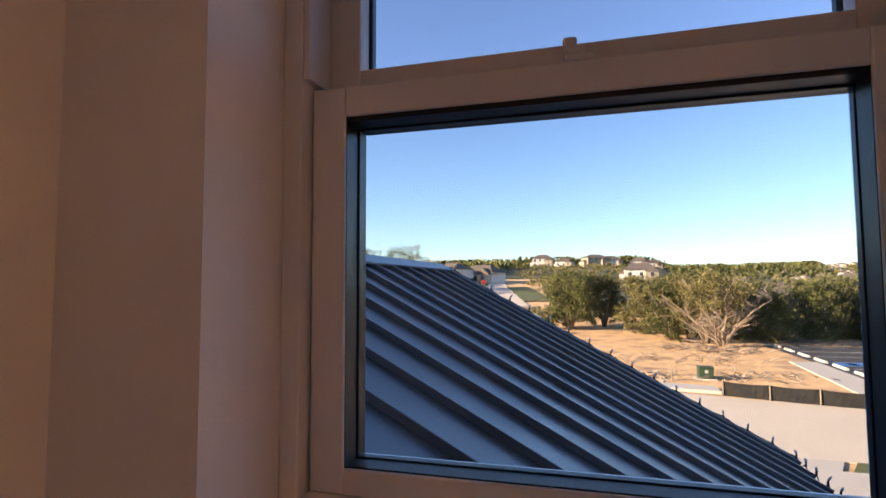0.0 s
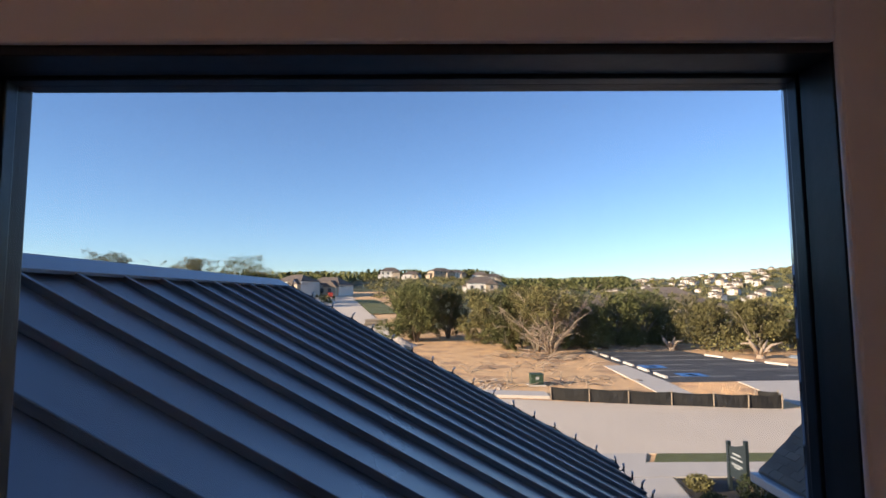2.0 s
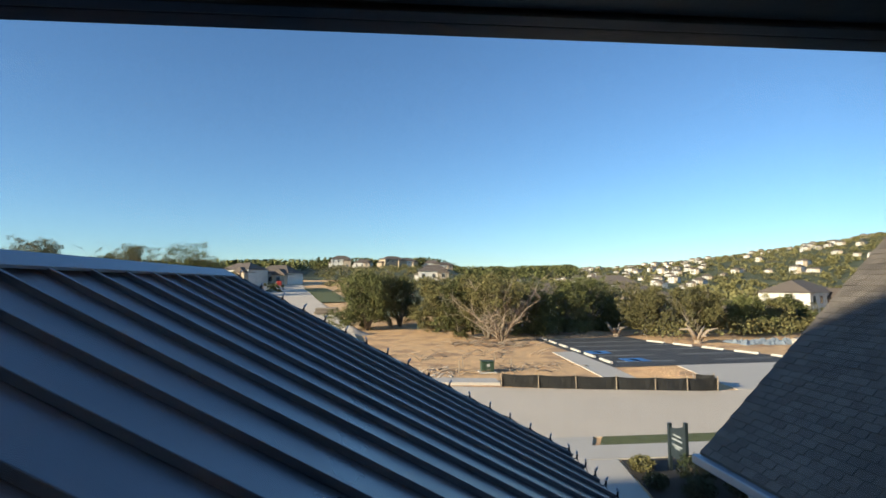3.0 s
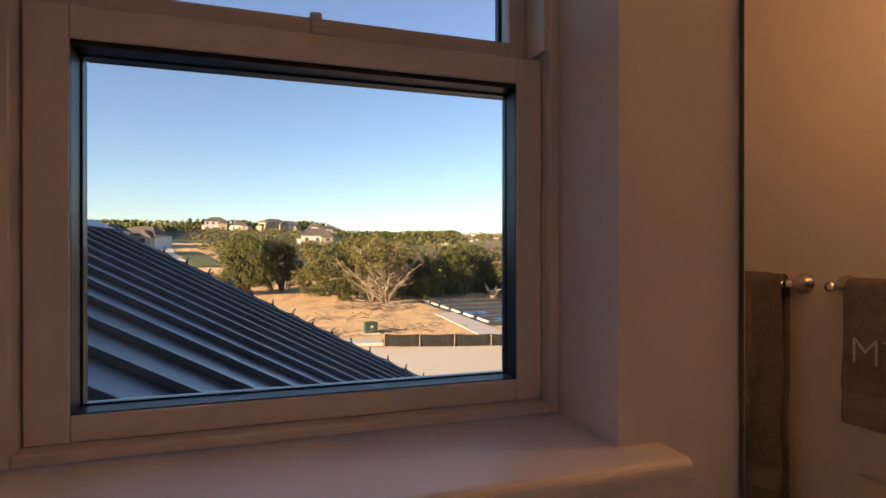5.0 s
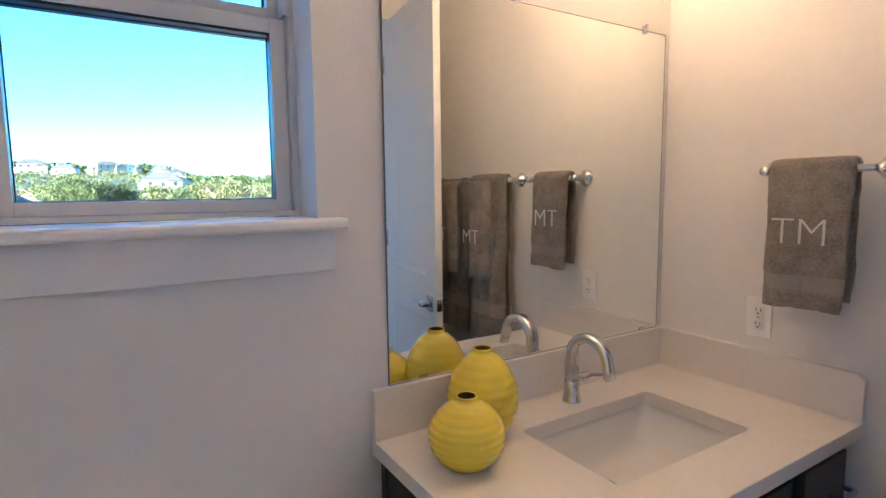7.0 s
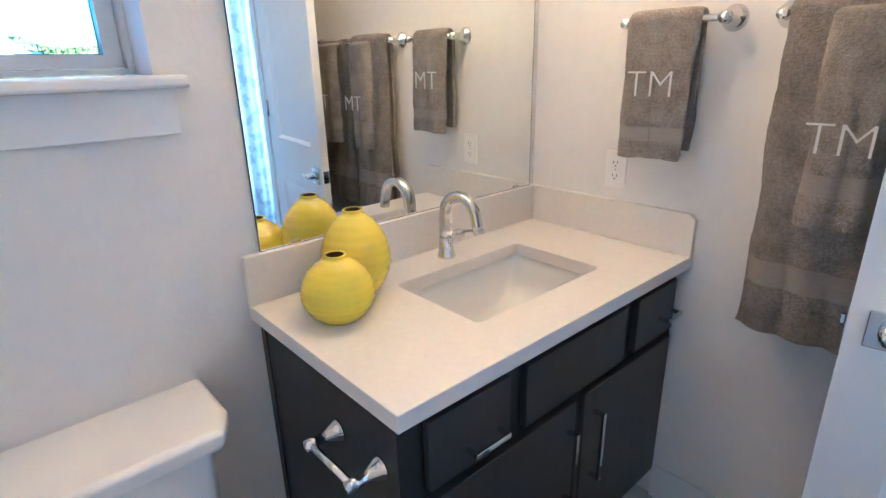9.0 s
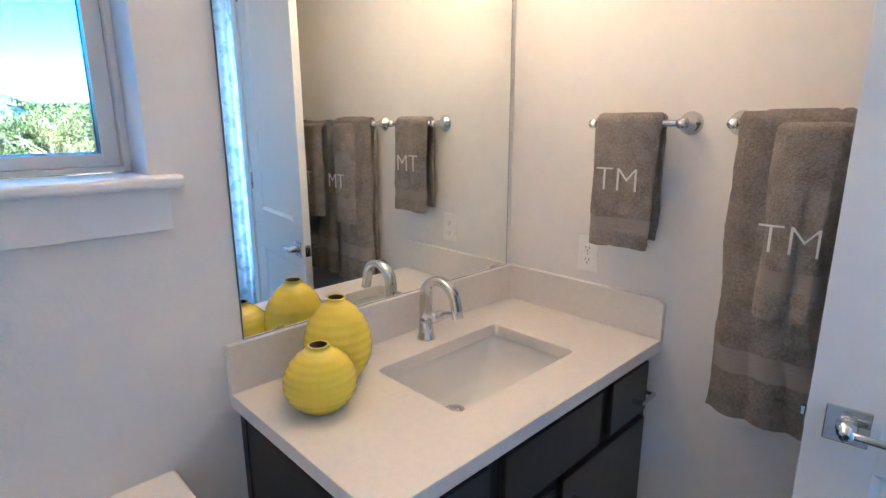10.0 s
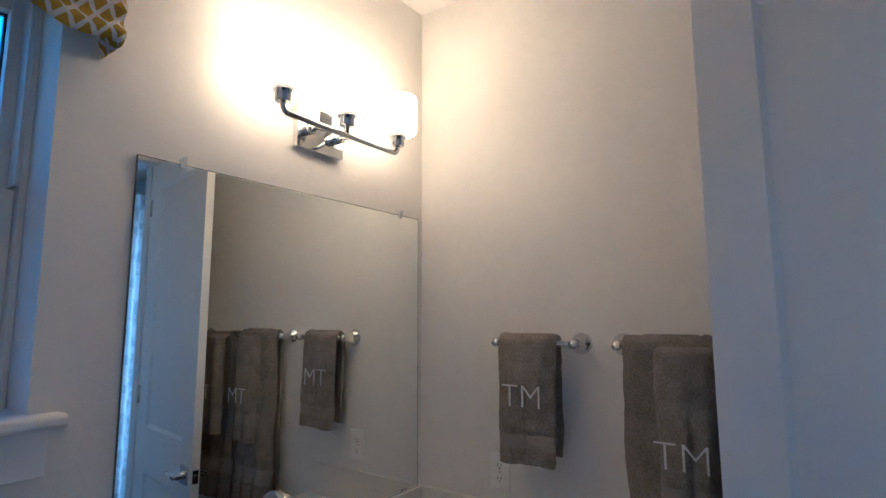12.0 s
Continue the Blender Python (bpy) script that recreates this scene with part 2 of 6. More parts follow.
def lathe(bm, profile, n=32, m=None, caps=True):
    """Turn a list of (radius, z) about z."""
    rings = []
    for r, z in profile:
        rings.append([bm.verts.new((r * math.cos(2 * math.pi * i / n), r * math.sin(2 * math.pi * i / n), z)) for i in range(n)])
    for a, b in zip(rings, rings[1:]):
        for i in range(n):
            j = (i + 1) % n
            bm.faces.new((a[i], a[j], b[j], b[i])).smooth = True
    if caps:
        bm.faces.new(list(reversed(rings[0])))
        bm.faces.new(rings[-1])
    vs = [v for r in rings for v in r]
    if m is not None:
        bmesh.ops.transform(bm, matrix=m, verts=vs)
    return vs


def tube(bm, pts, radii, n=10):
    """A round bar along a path; radii a number or one for each point."""
    pts = [Vector(p) for p in pts]
    if not hasattr(radii, "__len__"):
        radii = [radii] * len(pts)
    rings, up = [], Vector((0.12, 0.21, 0.97))
    for i, p in enumerate(pts):
        d = (pts[min(i + 1, len(pts) - 1)] - pts[max(i - 1, 0)]).normalized()
        if abs(d.dot(up)) > 0.95:
            up = Vector((0.97, 0.2, 0.1))
        a = d.cross(up).normalized()
        b = d.cross(a)
        rings.append([bm.verts.new(p + radii[i] * (math.cos(2 * math.pi * k / n) * a + math.sin(2 * math.pi * k / n) * b)) for k in range(n)])
    for r, s in zip(rings, rings[1:]):
        for k in range(n):
            bm.faces.new((r[k], r[(k + 1) % n], s[(k + 1) % n], s[k])).smooth = True
    bm.faces.new(rings[0])
    bm.faces.new(list(reversed(rings[-1])))


def mesh_of(name, bm, *materials):
    bmesh.ops.recalc_face_normals(bm, faces=bm.faces)
    me = bpy.data.meshes.new(name)
    bm.to_mesh(me)
    bm.free()
    for m in materials:
        me.materials.append(m)
    return me


def part(name, bm, material, parent=None, label=""):
    mats = material if isinstance(material, (list, tuple)) else [material]
    ob = new(name, mesh_of(name, bm, *mats))
    if parent is not None:
        ob.parent = parent
    if label:
        tagged(ob, label)
    return ob


def piece(name, me, parent, loc=(0, 0, 0), rot=(0, 0, 0)):
    ob = new(name, me)
    ob.parent = parent
    ob.location, ob.rotation_euler = loc, rot
    return ob


def thing(name, loc, label, category, group="", kind="", rz=0.0):
    ob = new(name)
    ob.location = loc
    ob.rotation_euler = (0, 0, radians(rz))
    ob.empty_display_size = 0.1
    return tagged(ob, label, category, group, kind)


def boxes(name, material, specs, parent=None, bevel=0.0, label=""):
    bm = bmesh.new()
    for s in specs:
        box(bm, *s, bevel=bevel)
    return part(name, bm, material, parent, label)


def structure(ob, label, category):
    return tagged(ob, label, category, kind="structure")


# ---- the room ----
WX0, WX1, WZ0, WZ1 = -1.777, -1.183, 1.392, 2.31      # window opening
WEST, SOUTH, TOP = -1.94, -1.75, 2.775
DX0, DX1, DTOP = -0.875, -0.155, 2.43                  # doorway in the south wall
wall_n = boxes("wall_north", [WALL], [(WEST, WX0, 0, 0.22, -0.1, TOP), (WX1, 0.12, 0, 0.22, -0.1, TOP), (WX0, WX1, 0, 0.22, -0.1, WZ0), (WX0, WX1, 0, 0.22, WZ1, TOP)])
structure(wall_n, "off-white textured drywall around a recessed window", "wall")
structure(boxes("wall_east", [WALL], [(0, 0.12, -1.87, 0, -0.1, TOP)]), "off-white textured drywall behind the towel bars", "wall")
structure(boxes("wall_west", [WALL], [(WEST - 0.12, WEST, SOUTH - 0.12, 0.22, -0.1, TOP)]), "off-white textured drywall beside the toilet", "wall")
structure(boxes("wall_south", [WALL], [(WEST, DX0 - 0.02, SOUTH - 0.12, SOUTH, -0.1, TOP), (DX1 + 0.02, 0, SOUTH - 0.12, SOUTH, -0.1, TOP), (DX0 - 0.02, DX1 + 0.02, SOUTH - 0.12, SOUTH, DTOP + 0.02, TOP)]), "off-white drywall with the open doorway", "wall")
structure(boxes("ceiling", [CEILING], [(WEST - 0.12, 0.12, SOUTH - 0.12, 0.22, TOP, TOP + 0.12)]), "white painted flat ceiling", "ceiling")
floor = boxes("floor", [GROUT], [(WEST, 0, SOUTH - 0.12, 0, -0.1, -0.004)])
structure(floor, "dark slate tile floor with pale grout", "floor")

# the hall beyond the doorway
# the east wall's gap is an unseen window opening, added to let daylight in
structure(boxes("hall_wall", [HALLWALL], [(-2.62, -2.5, -4.2, -1.87, -0.1, TOP), (-2.5, 0.67, -4.32, -4.2, -0.1, TOP), (0.55, 0.67, -4.2, -2.8, -0.1, TOP), (0.55, 0.67, -2.0, -1.87, -0.1, TOP),
    (0.55, 0.67, -2.8, -2.0, -0.1, 0.3), (0.55, 0.67, -2.8, -2.0, 2.4, TOP), (-2.62, WEST - 0.12, -1.87, -1.75, -0.1, TOP), (0.12, 0.67, -1.87, -1.75, -0.1, TOP)]), "plain off-white hall walls", "wall")
structure(boxes("hall_ceiling", [CEILING], [(-2.62, 0.67, -4.32, -1.87, TOP, TOP + 0.12)]), "plain white hall ceiling", "ceiling")
structure(boxes("hall_floor", [HALLFLOOR], [(-2.62, 0.67, -4.32, -1.87, -0.1, -0.002)]), "beige carpet on the hall floor", "floor")

# baseboards
def baseboard(name, x0, x1, y0, y1):
    bm = bmesh.new()
    box(bm, x0, x1, y0, y1, -0.004, 0.125, bevel=0.004)
    structure(part(name, bm, TRIM), "white painted tall baseboard", "baseboard")


baseboard("baseboard_1", -0.015, -0.0005, SOUTH + 0.016, -0.56)
baseboard("baseboard_2", WEST + 0.016, -1.07, -0.015, -0.0005)
baseboard("baseboard_3", WEST + 0.0005, WEST + 0.015, SOUTH + 0.016, -0.0005)
baseboard("baseboard_4", WEST + 0.016, DX0 - 0.09, SOUTH + 0.0005, SOUTH + 0.015)

# door casing and jamb
jamb = boxes("door_jamb", [TRIM], [(DX1, DX1 + 0.02, SOUTH - 0.121, SOUTH + 0.001, 0, DTOP), (DX0 - 0.02, DX0, SOUTH - 0.121, SOUTH + 0.001, 0, DTOP), (DX0 - 0.02, DX1 + 0.02, SOUTH - 0.121, SOUTH + 0.001, DTOP, DTOP + 0.02),
    (DX1 - 0.011, DX1, SOUTH - 0.085, SOUTH - 0.05, 0, DTOP), (DX0, DX0 + 0.011, SOUTH - 0.085, SOUTH - 0.05, 0, DTOP)], bevel=0.0015)
structure(jamb, "white painted door jamb with a stop", "door jamb")
for nm, ya, yb in (("door_casing_1", SOUTH + 0.0015, SOUTH + 0.019), ("door_casing_2", SOUTH - 0.14, SOUTH - 0.1215)):
    structure(boxes(nm, [TRIM], [(DX1 + 0.006, DX1 + 0.096, ya, yb, 0, DTOP + 0.006), (DX0 - 0.096, DX0 - 0.006, ya, yb, 0, DTOP + 0.006), (DX0 - 0.096, DX1 + 0.096, ya, yb, DTOP + 0.006, DTOP + 0.1)], bevel=0.003), "white flat door casing", "trim")

# ---- window ----
win = structure(thing("window_1", (0, 0, 0), "", ""), "white vinyl single-hung window with a dark glazing edge", "window")
GX0, GX1 = -1.714, -1.232                # daylight opening of the lower sash
def ring(name, material, x0, x1, z0, z1, wl, wr, wb, wt, y0, y1, parent, bevel=0.002, label=""):
    return boxes(name, material, [(x0, x0 + wl, y0, y1, z0, z1), (x1 - wr, x1, y0, y1, z0, z1), (x0 + wl, x1 - wr, y0, y1, z0, z0 + wb), (x0 + wl, x1 - wr, y0, y1, z1 - wt, z1)], parent, bevel, label)


ring("window_frame", [VINYL], WX0, WX1, 1.4125, WZ1, 0.022, 0.0135, 0.012, 0.02, 0.118, 0.219, win)
ring("exterior_frame", [BLACK], WX0 + 0.001, WX1 - 0.001, 1.413, WZ1 - 0.001, 0.014, 0.003, 0.011, 0.03, 0.2195, 0.245, win, label="black outer frame")
lower = ring("lower_sash", [VINYL], -1.753, -1.198, 1.425, 1.856, 0.039, 0.034, 0.027, 0.0328, 0.138, 0.143, win)
ring("glazing_channel", [BLACK], -1.7535, -1.1975, 1.4255, 1.8555, 0.0392, 0.0342, 0.0272, 0.0372, 0.1432, 0.1715, lower, 0.001, "black glazing channel")
ring("glazing_spacer", [SPACER], -1.7528, -1.1982, 1.4262, 1.8548, 0.0405, 0.0345, 0.0280, 0.0385, 0.1722, 0.182, lower, 0.001)
ring("outer_stile", [BLACK], -1.752, -1.199, 1.427, 1.854, 0.0370, 0.0272, 0.0240, 0.0365, 0.1828, 0.198, lower, 0.002, "black outer face of the sash")
for yy in (0.164, 0.190):
    p = boxes("pane", [PANE], [(GX0 - 0.003, GX1 + 0.003, yy, yy + 0.002, 1.452, 1.822)], lower)
    p.visible_shadow = False
upper = ring("upper_sash", [VINYL], -1.7545, -1.197, 1.858, 2.2895, 0.042, 0.030, 0.0295, 0.034, 0.172, 0.1985, win)
ring("glazing_edge", [BLACK], -1.7535, -1.1985, 1.8585, 2.2885, 0.045, 0.033, 0.0315, 0.0375, 0.199, 0.21, upper, 0.001, "black glazing edge")
p = boxes("pane", [PANE], [(-1.715, -1.224, 0.186, 0.188, 1.885, 2.258)], upper)
p.visible_shadow = False
# jamb track grooves beside the upper sash
for i, x in enumerate((-1.751, -1.2)):
    boxes("jamb_track", [VINYL], [(x - 0.004, x + 0.004, 0.121, 0.17, 1.862, 2.288)], win, 0.001)
bm = bmesh.new()
box(bm, -1.482, -1.452, 0.140, 0.170, 1.8565, 1.8645, bevel=0.002)
box(bm, -1.484, -1.462, 0.143, 0.166, 1.8645, 1.874, bevel=0.003)
box(bm, -1.484, -1.470, 0.146, 0.160, 1.874, 1.884, bevel=0.003)
part("sash_lock", bm, VINYL, win, "small white sash lock")

bm = bmesh.new()
plan = [(WX0 - 0.055, -0.05), (WX1 + 0.05, -0.05), (WX1 + 0.05, -0.0006), (WX1 - 0.0006, -0.0006), (WX1 - 0.0006, 0.117), (WX0 + 0.0006, 0.117), (WX0 + 0.0006, -0.0006), (WX0 - 0.055, -0.0006)]
lo = [bm.verts.new((x, y, 1.387)) for x, y in plan]
hi = [bm.verts.new((x, y, 1.411)) for x, y in plan]
bm.faces.new(list(reversed(lo)))
bm.faces.new(hi)
for k in range(8):
    bm.faces.new((lo[k], lo[(k + 1) % 8], hi[(k + 1) % 8], hi[k]))
nose = [e for e in bm.edges if e.verts[0].co.y < -0.04 and e.verts[1].co.y < -0.04 and abs(e.verts[0].co.z - e.verts[1].co.z) < 0.001]
bmesh.ops.bevel(bm, geom=nose, offset=0.009, segments=4, affect="EDGES", profile=0.5)
structure(part("window_sill", bm, TRIM), "white painted window stool with a rounded nose", "window sill")
structure(boxes("window_apron", [TRIM], [(WX0 - 0.03, WX1 + 0.03, -0.019, -0.0005, 1.297, 1.3865)], bevel=0.002), "white flat apron board under the sill", "trim")

# valance over the window: folded print cloth with a sagging hem
def print_cloth():
    m = bpy.data.materials.new("yellow_lattice_print")
    m.use_nodes = True
    nt = m.node_tree
    bs = nt.nodes["Principled BSDF"]
    bs.inputs["Roughness"].default_value = 0.9
    tc = nt.nodes.new("ShaderNodeTexCoord")
    sep = nt.nodes.new("ShaderNodeSeparateXYZ")
    nt.links.new(tc.outputs["UV"], sep.inputs[0])
    def wave(sign):
        a = nt.nodes.new("ShaderNodeMath"); a.operation = "MULTIPLY_ADD"
        a.inputs[1].default_value = sign
        nt.links.new(sep.outputs["Y"], a.inputs[0]); nt.links.new(sep.outputs["X"], a.inputs[2])
        b = nt.nodes.new("ShaderNodeMath"); b.operation = "MULTIPLY"; b.inputs[1].default_value = 27.0
        nt.links.new(a.outputs[0], b.inputs[0])
        f = nt.nodes.new("ShaderNodeMath"); f.operation = "FRACT"
        nt.links.new(b.outputs[0], f.inputs[0])
        g = nt.nodes.new("ShaderNodeMath"); g.operation = "LESS_THAN"; g.inputs[1].default_value = 0.27
        nt.links.new(f.outputs[0], g.inputs[0])
        return g.outputs[0]
    mx = nt.nodes.new("ShaderNodeMath"); mx.operation = "MAXIMUM"
    nt.links.new(wave(0.6), mx.inputs[0]); nt.links.new(wave(-0.6), mx.inputs[1])
    ns = nt.nodes.new("ShaderNodeTexNoise"); ns.inputs["Scale"].default_value = 300
    nt.links.new(tc.outputs["UV"], ns.inputs["Vector"])
    bp = nt.nodes.new("ShaderNodeBump"); bp.inputs["Distance"].default_value = 0.001
    nt.links.new(ns.outputs["Fac"], bp.inputs["Height"]); nt.links.new(bp.outputs[0], bs.inputs["Normal"])
    col = nt.nodes.new("ShaderNodeMix"); col.data_type = "RGBA"
    col.inputs["A"].default_value = (0.40, 0.27, 0.018, 1); col.inputs["B"].default_value = (0.70, 0.67, 0.60, 1)
    nt.links.new(mx.outputs[0], col.inputs["Factor"]); nt.links.new(col.outputs["Result"], bs.inputs["Base Color"])
    return m


def valance():
    v = thing("valance", (-1.475, 0, 2.13), "yellow and white lattice print valance with gathered folds", "valance")
    bm = bmesh.new()
    uv = bm.loops.layers.uv.new("uv")
    x0, x1, nx, nz = -0.37, 0.365, 48, 30
    # across: back at the wall, round the corner, along the front, back to the wall
    run = [(x0, -0.002)] + [(x0, -0.03 * k) for k in (1, 2, 3)] + [(x0 + (x1 - x0) * i / nx, -0.10) for i in range(nx + 1)] + [(x1, -0.03 * k) for k in (3, 2, 1)] + [(x1, -0.002)]
    grid, s = [], 0.0
    for k, (x, y) in enumerate(run):
        if k:
            s += math.hypot(x - run[k - 1][0], y - run[k - 1][1])
        sag = 0.028 * (1 - (2 * x / (x1 - x0)) ** 2) if y <= -0.09 else 0.0
        col = []
        for j in range(nz + 1):
            w = j / nz
            low = max(0.0, 1 - w / 0.6)
            fold = 0.013 * low * math.sin(w * 46 + 2.5 * math.sin(x * 5))
            z = sag * (1 - w) + w * 0.42 + 0.008 * low * math.sin(x * 40)
            yy = y + (fold - 0.010 * low if y < -0.01 else 0)
            col.append((bm.verts.new((x + (0.010 * low * math.sin(w * 50) if y > -0.09 else 0), yy, z)), (s, w * 0.55)))
        grid.append(col)
    for a, b in zip(grid, grid[1:]):
        for j in range(nz):
            f = bm.faces.new((a[j][0], b[j][0], b[j + 1][0], a[j + 1][0]))
            f.smooth = True
            for l, c in zip(f.loops, (a[j][1], b[j][1], b[j + 1][1], a[j + 1][1])):
                l[uv].uv = c
    ob = part("cloth", bm, print_cloth(), v)
    so = ob.modifiers.new("thick", "SOLIDIFY")
    so.thickness = 0.003
    boxes("board", [TRIM], [(-0.365, 0.36, -0.095, -0.001, 0.4, 0.418)], v)


valance()

# ---- mirror ----
def mirror():
    m = thing("mirror", (-0.525, 0, 1.006), "large frameless wall mirror held by clear clips", "mirror")
    boxes("silvered_glass", [MIRROR], [(-0.498, 0.496, -0.006, -0.0008, 0, 0.943)], m, 0.0008)
    edge = mat("mirror_edge", (0.10, 0.12, 0.11), 0.3, var=0.1)
    boxes("glass_edge", [edge], [(-0.4995, -0.498, -0.0062, -0.0008, -0.0015, 0.9445), (0.496, 0.4975, -0.0062, -0.0008, -0.0015, 0.9445), (-0.498, 0.496, -0.0062, -0.0008, 0.943, 0.9445), (-0.498, 0.496, -0.0062, -0.0008, -0.0015, 0)], m)
    for x in (-0.396, 0.395):
        bm = bmesh.new()
        box(bm, x - 0.007, x + 0.007, -0.0105, -0.0065, 0.934, 0.950, bevel=0.0015)
        lathe(bm, [(0.005, 0), (0.005, 0.005)], 12, Matrix.Translation((x, -0.011, 0.957)) @ Matrix.Rotation(radians(90), 4, "X"))
        box(bm, x - 0.007, x + 0.007, -0.0105, -0.0005, 0.9455, 0.958, bevel=0.0015)
        part("clip", bm, CLEAR, m, "small clear mirror clip")
    for x in (-0.405, 0.424):
        boxes("lower_clip", [CHROME], [(x - 0.013, x + 0.013, -0.0095, -0.0065, -0.002, 0.008)], m, 0.001)


mirror()

# ---- vanity ----
def arc(cx, cz, r, a0, a1, n):
    return [(cx + r * math.cos(radians(a0 + (a1 - a0) * i / n)), cz + r * math.sin(radians(a0 + (a1 - a0) * i / n))) for i in range(n + 1)]


VX0, VD = -1.045, -0.553
def pull(parent, length, m):
    bm = bmesh.new()
    h = length / 2
    box(bm, -h, h, -0.032, -0.024, -0.006, 0.006, bevel=0.001)
    for x in (-h, h - 0.008):
        box(bm, x, x + 0.008, -0.0245, 0, -0.006, 0.006)
    bmesh.ops.transform(bm, matrix=m, verts=bm.verts)
    part("handle", bm, CHROME, parent, "square chrome bar pull")


def vanity():
    v = thing("vanity_cabinet", ((VX0) / 2, VD / 2, 0), "espresso brown slab-front vanity cabinet with chrome pulls", "cabinet")
    ox, oy = VX0 / 2, VD / 2
    X0, X1, Y0, Y1 = VX0 - ox, -0.001 - ox, VD - oy, -0.001 - oy
    for xa, xb in ((X0, X0 + 0.018), (X1 - 0.018, X1)):
        boxes("side_panel", [CABINET], [(xa, xb, Y0 + 0.02, Y1, 0.1, 0.842)], v, 0.001)
    boxes("back_panel", [CABINET], [(X0 + 0.0185, X1 - 0.0185, Y1 - 0.012, Y1, 0.1, 0.842)], v)
    boxes("bottom_panel", [CABINET], [(X0 + 0.0185, X1 - 0.0185, Y0 + 0.02, Y1 - 0.0125, 0.1, 0.118)], v)
    # plinth and face frame carry the painted recess shade
    boxes("plinth", [CABIN_SHADE], [(X0, X1, Y0 + 0.07, Y1, -0.003, 0.0995)], v, 0.001)
    boxes("face_frame", [CABIN_SHADE], [(X0, X1, Y0, Y0 + 0.0195, 0.1, 0.842)], v, 0.001, "face frame coloured near-black for the shade between the fronts")
    for ya, yb in ((VD, VD + 0.05), (-0.03, -0.002)):
        boxes("side_stile", [CABINET], [(VX0 - 0.004 - ox, VX0 - 0.0005 - ox, ya - oy, yb - oy, 0.1, 0.84)], v, 0.001)
    f0, f1 = VD - 0.019 - oy, VD - 0.0005 - oy
    def front(name, x0, x1, z0, z1):
        bm = bmesh.new()
        box(bm, x0 - ox, x1 - ox, f0, f1, z0, z1, bevel=0.002)
        return part(name, bm, CABINET, v)
    a = front("drawer", -0.988, -0.765, 0.655, 0.812)
    pull(a, 0.10, Matrix.Translation((-0.846 - ox, f0, 0.70)))
    front("false_front", -0.712, -0.306, 0.655, 0.812)
    b = front("drawer", -0.248, -0.035, 0.655, 0.812)
    pull(b, 0.085, Matrix.Translation((-0.085 - ox, f0, 0.717)))
    c = front("door", -0.988, -0.515, 0.13, 0.628)
    pull(c, 0.21, Matrix.Translation((-0.546 - ox, f0, 0.455)) @ Matrix.Rotation(radians(90), 4, "Y"))
    d = front("door", -0.478, -0.035, 0.13, 0.628)
    pull(d, 0.21, Matrix.Translation((-0.428 - ox, f0, 0.455)) @ Matrix.Rotation(radians(90), 4, "Y"))


vanity()


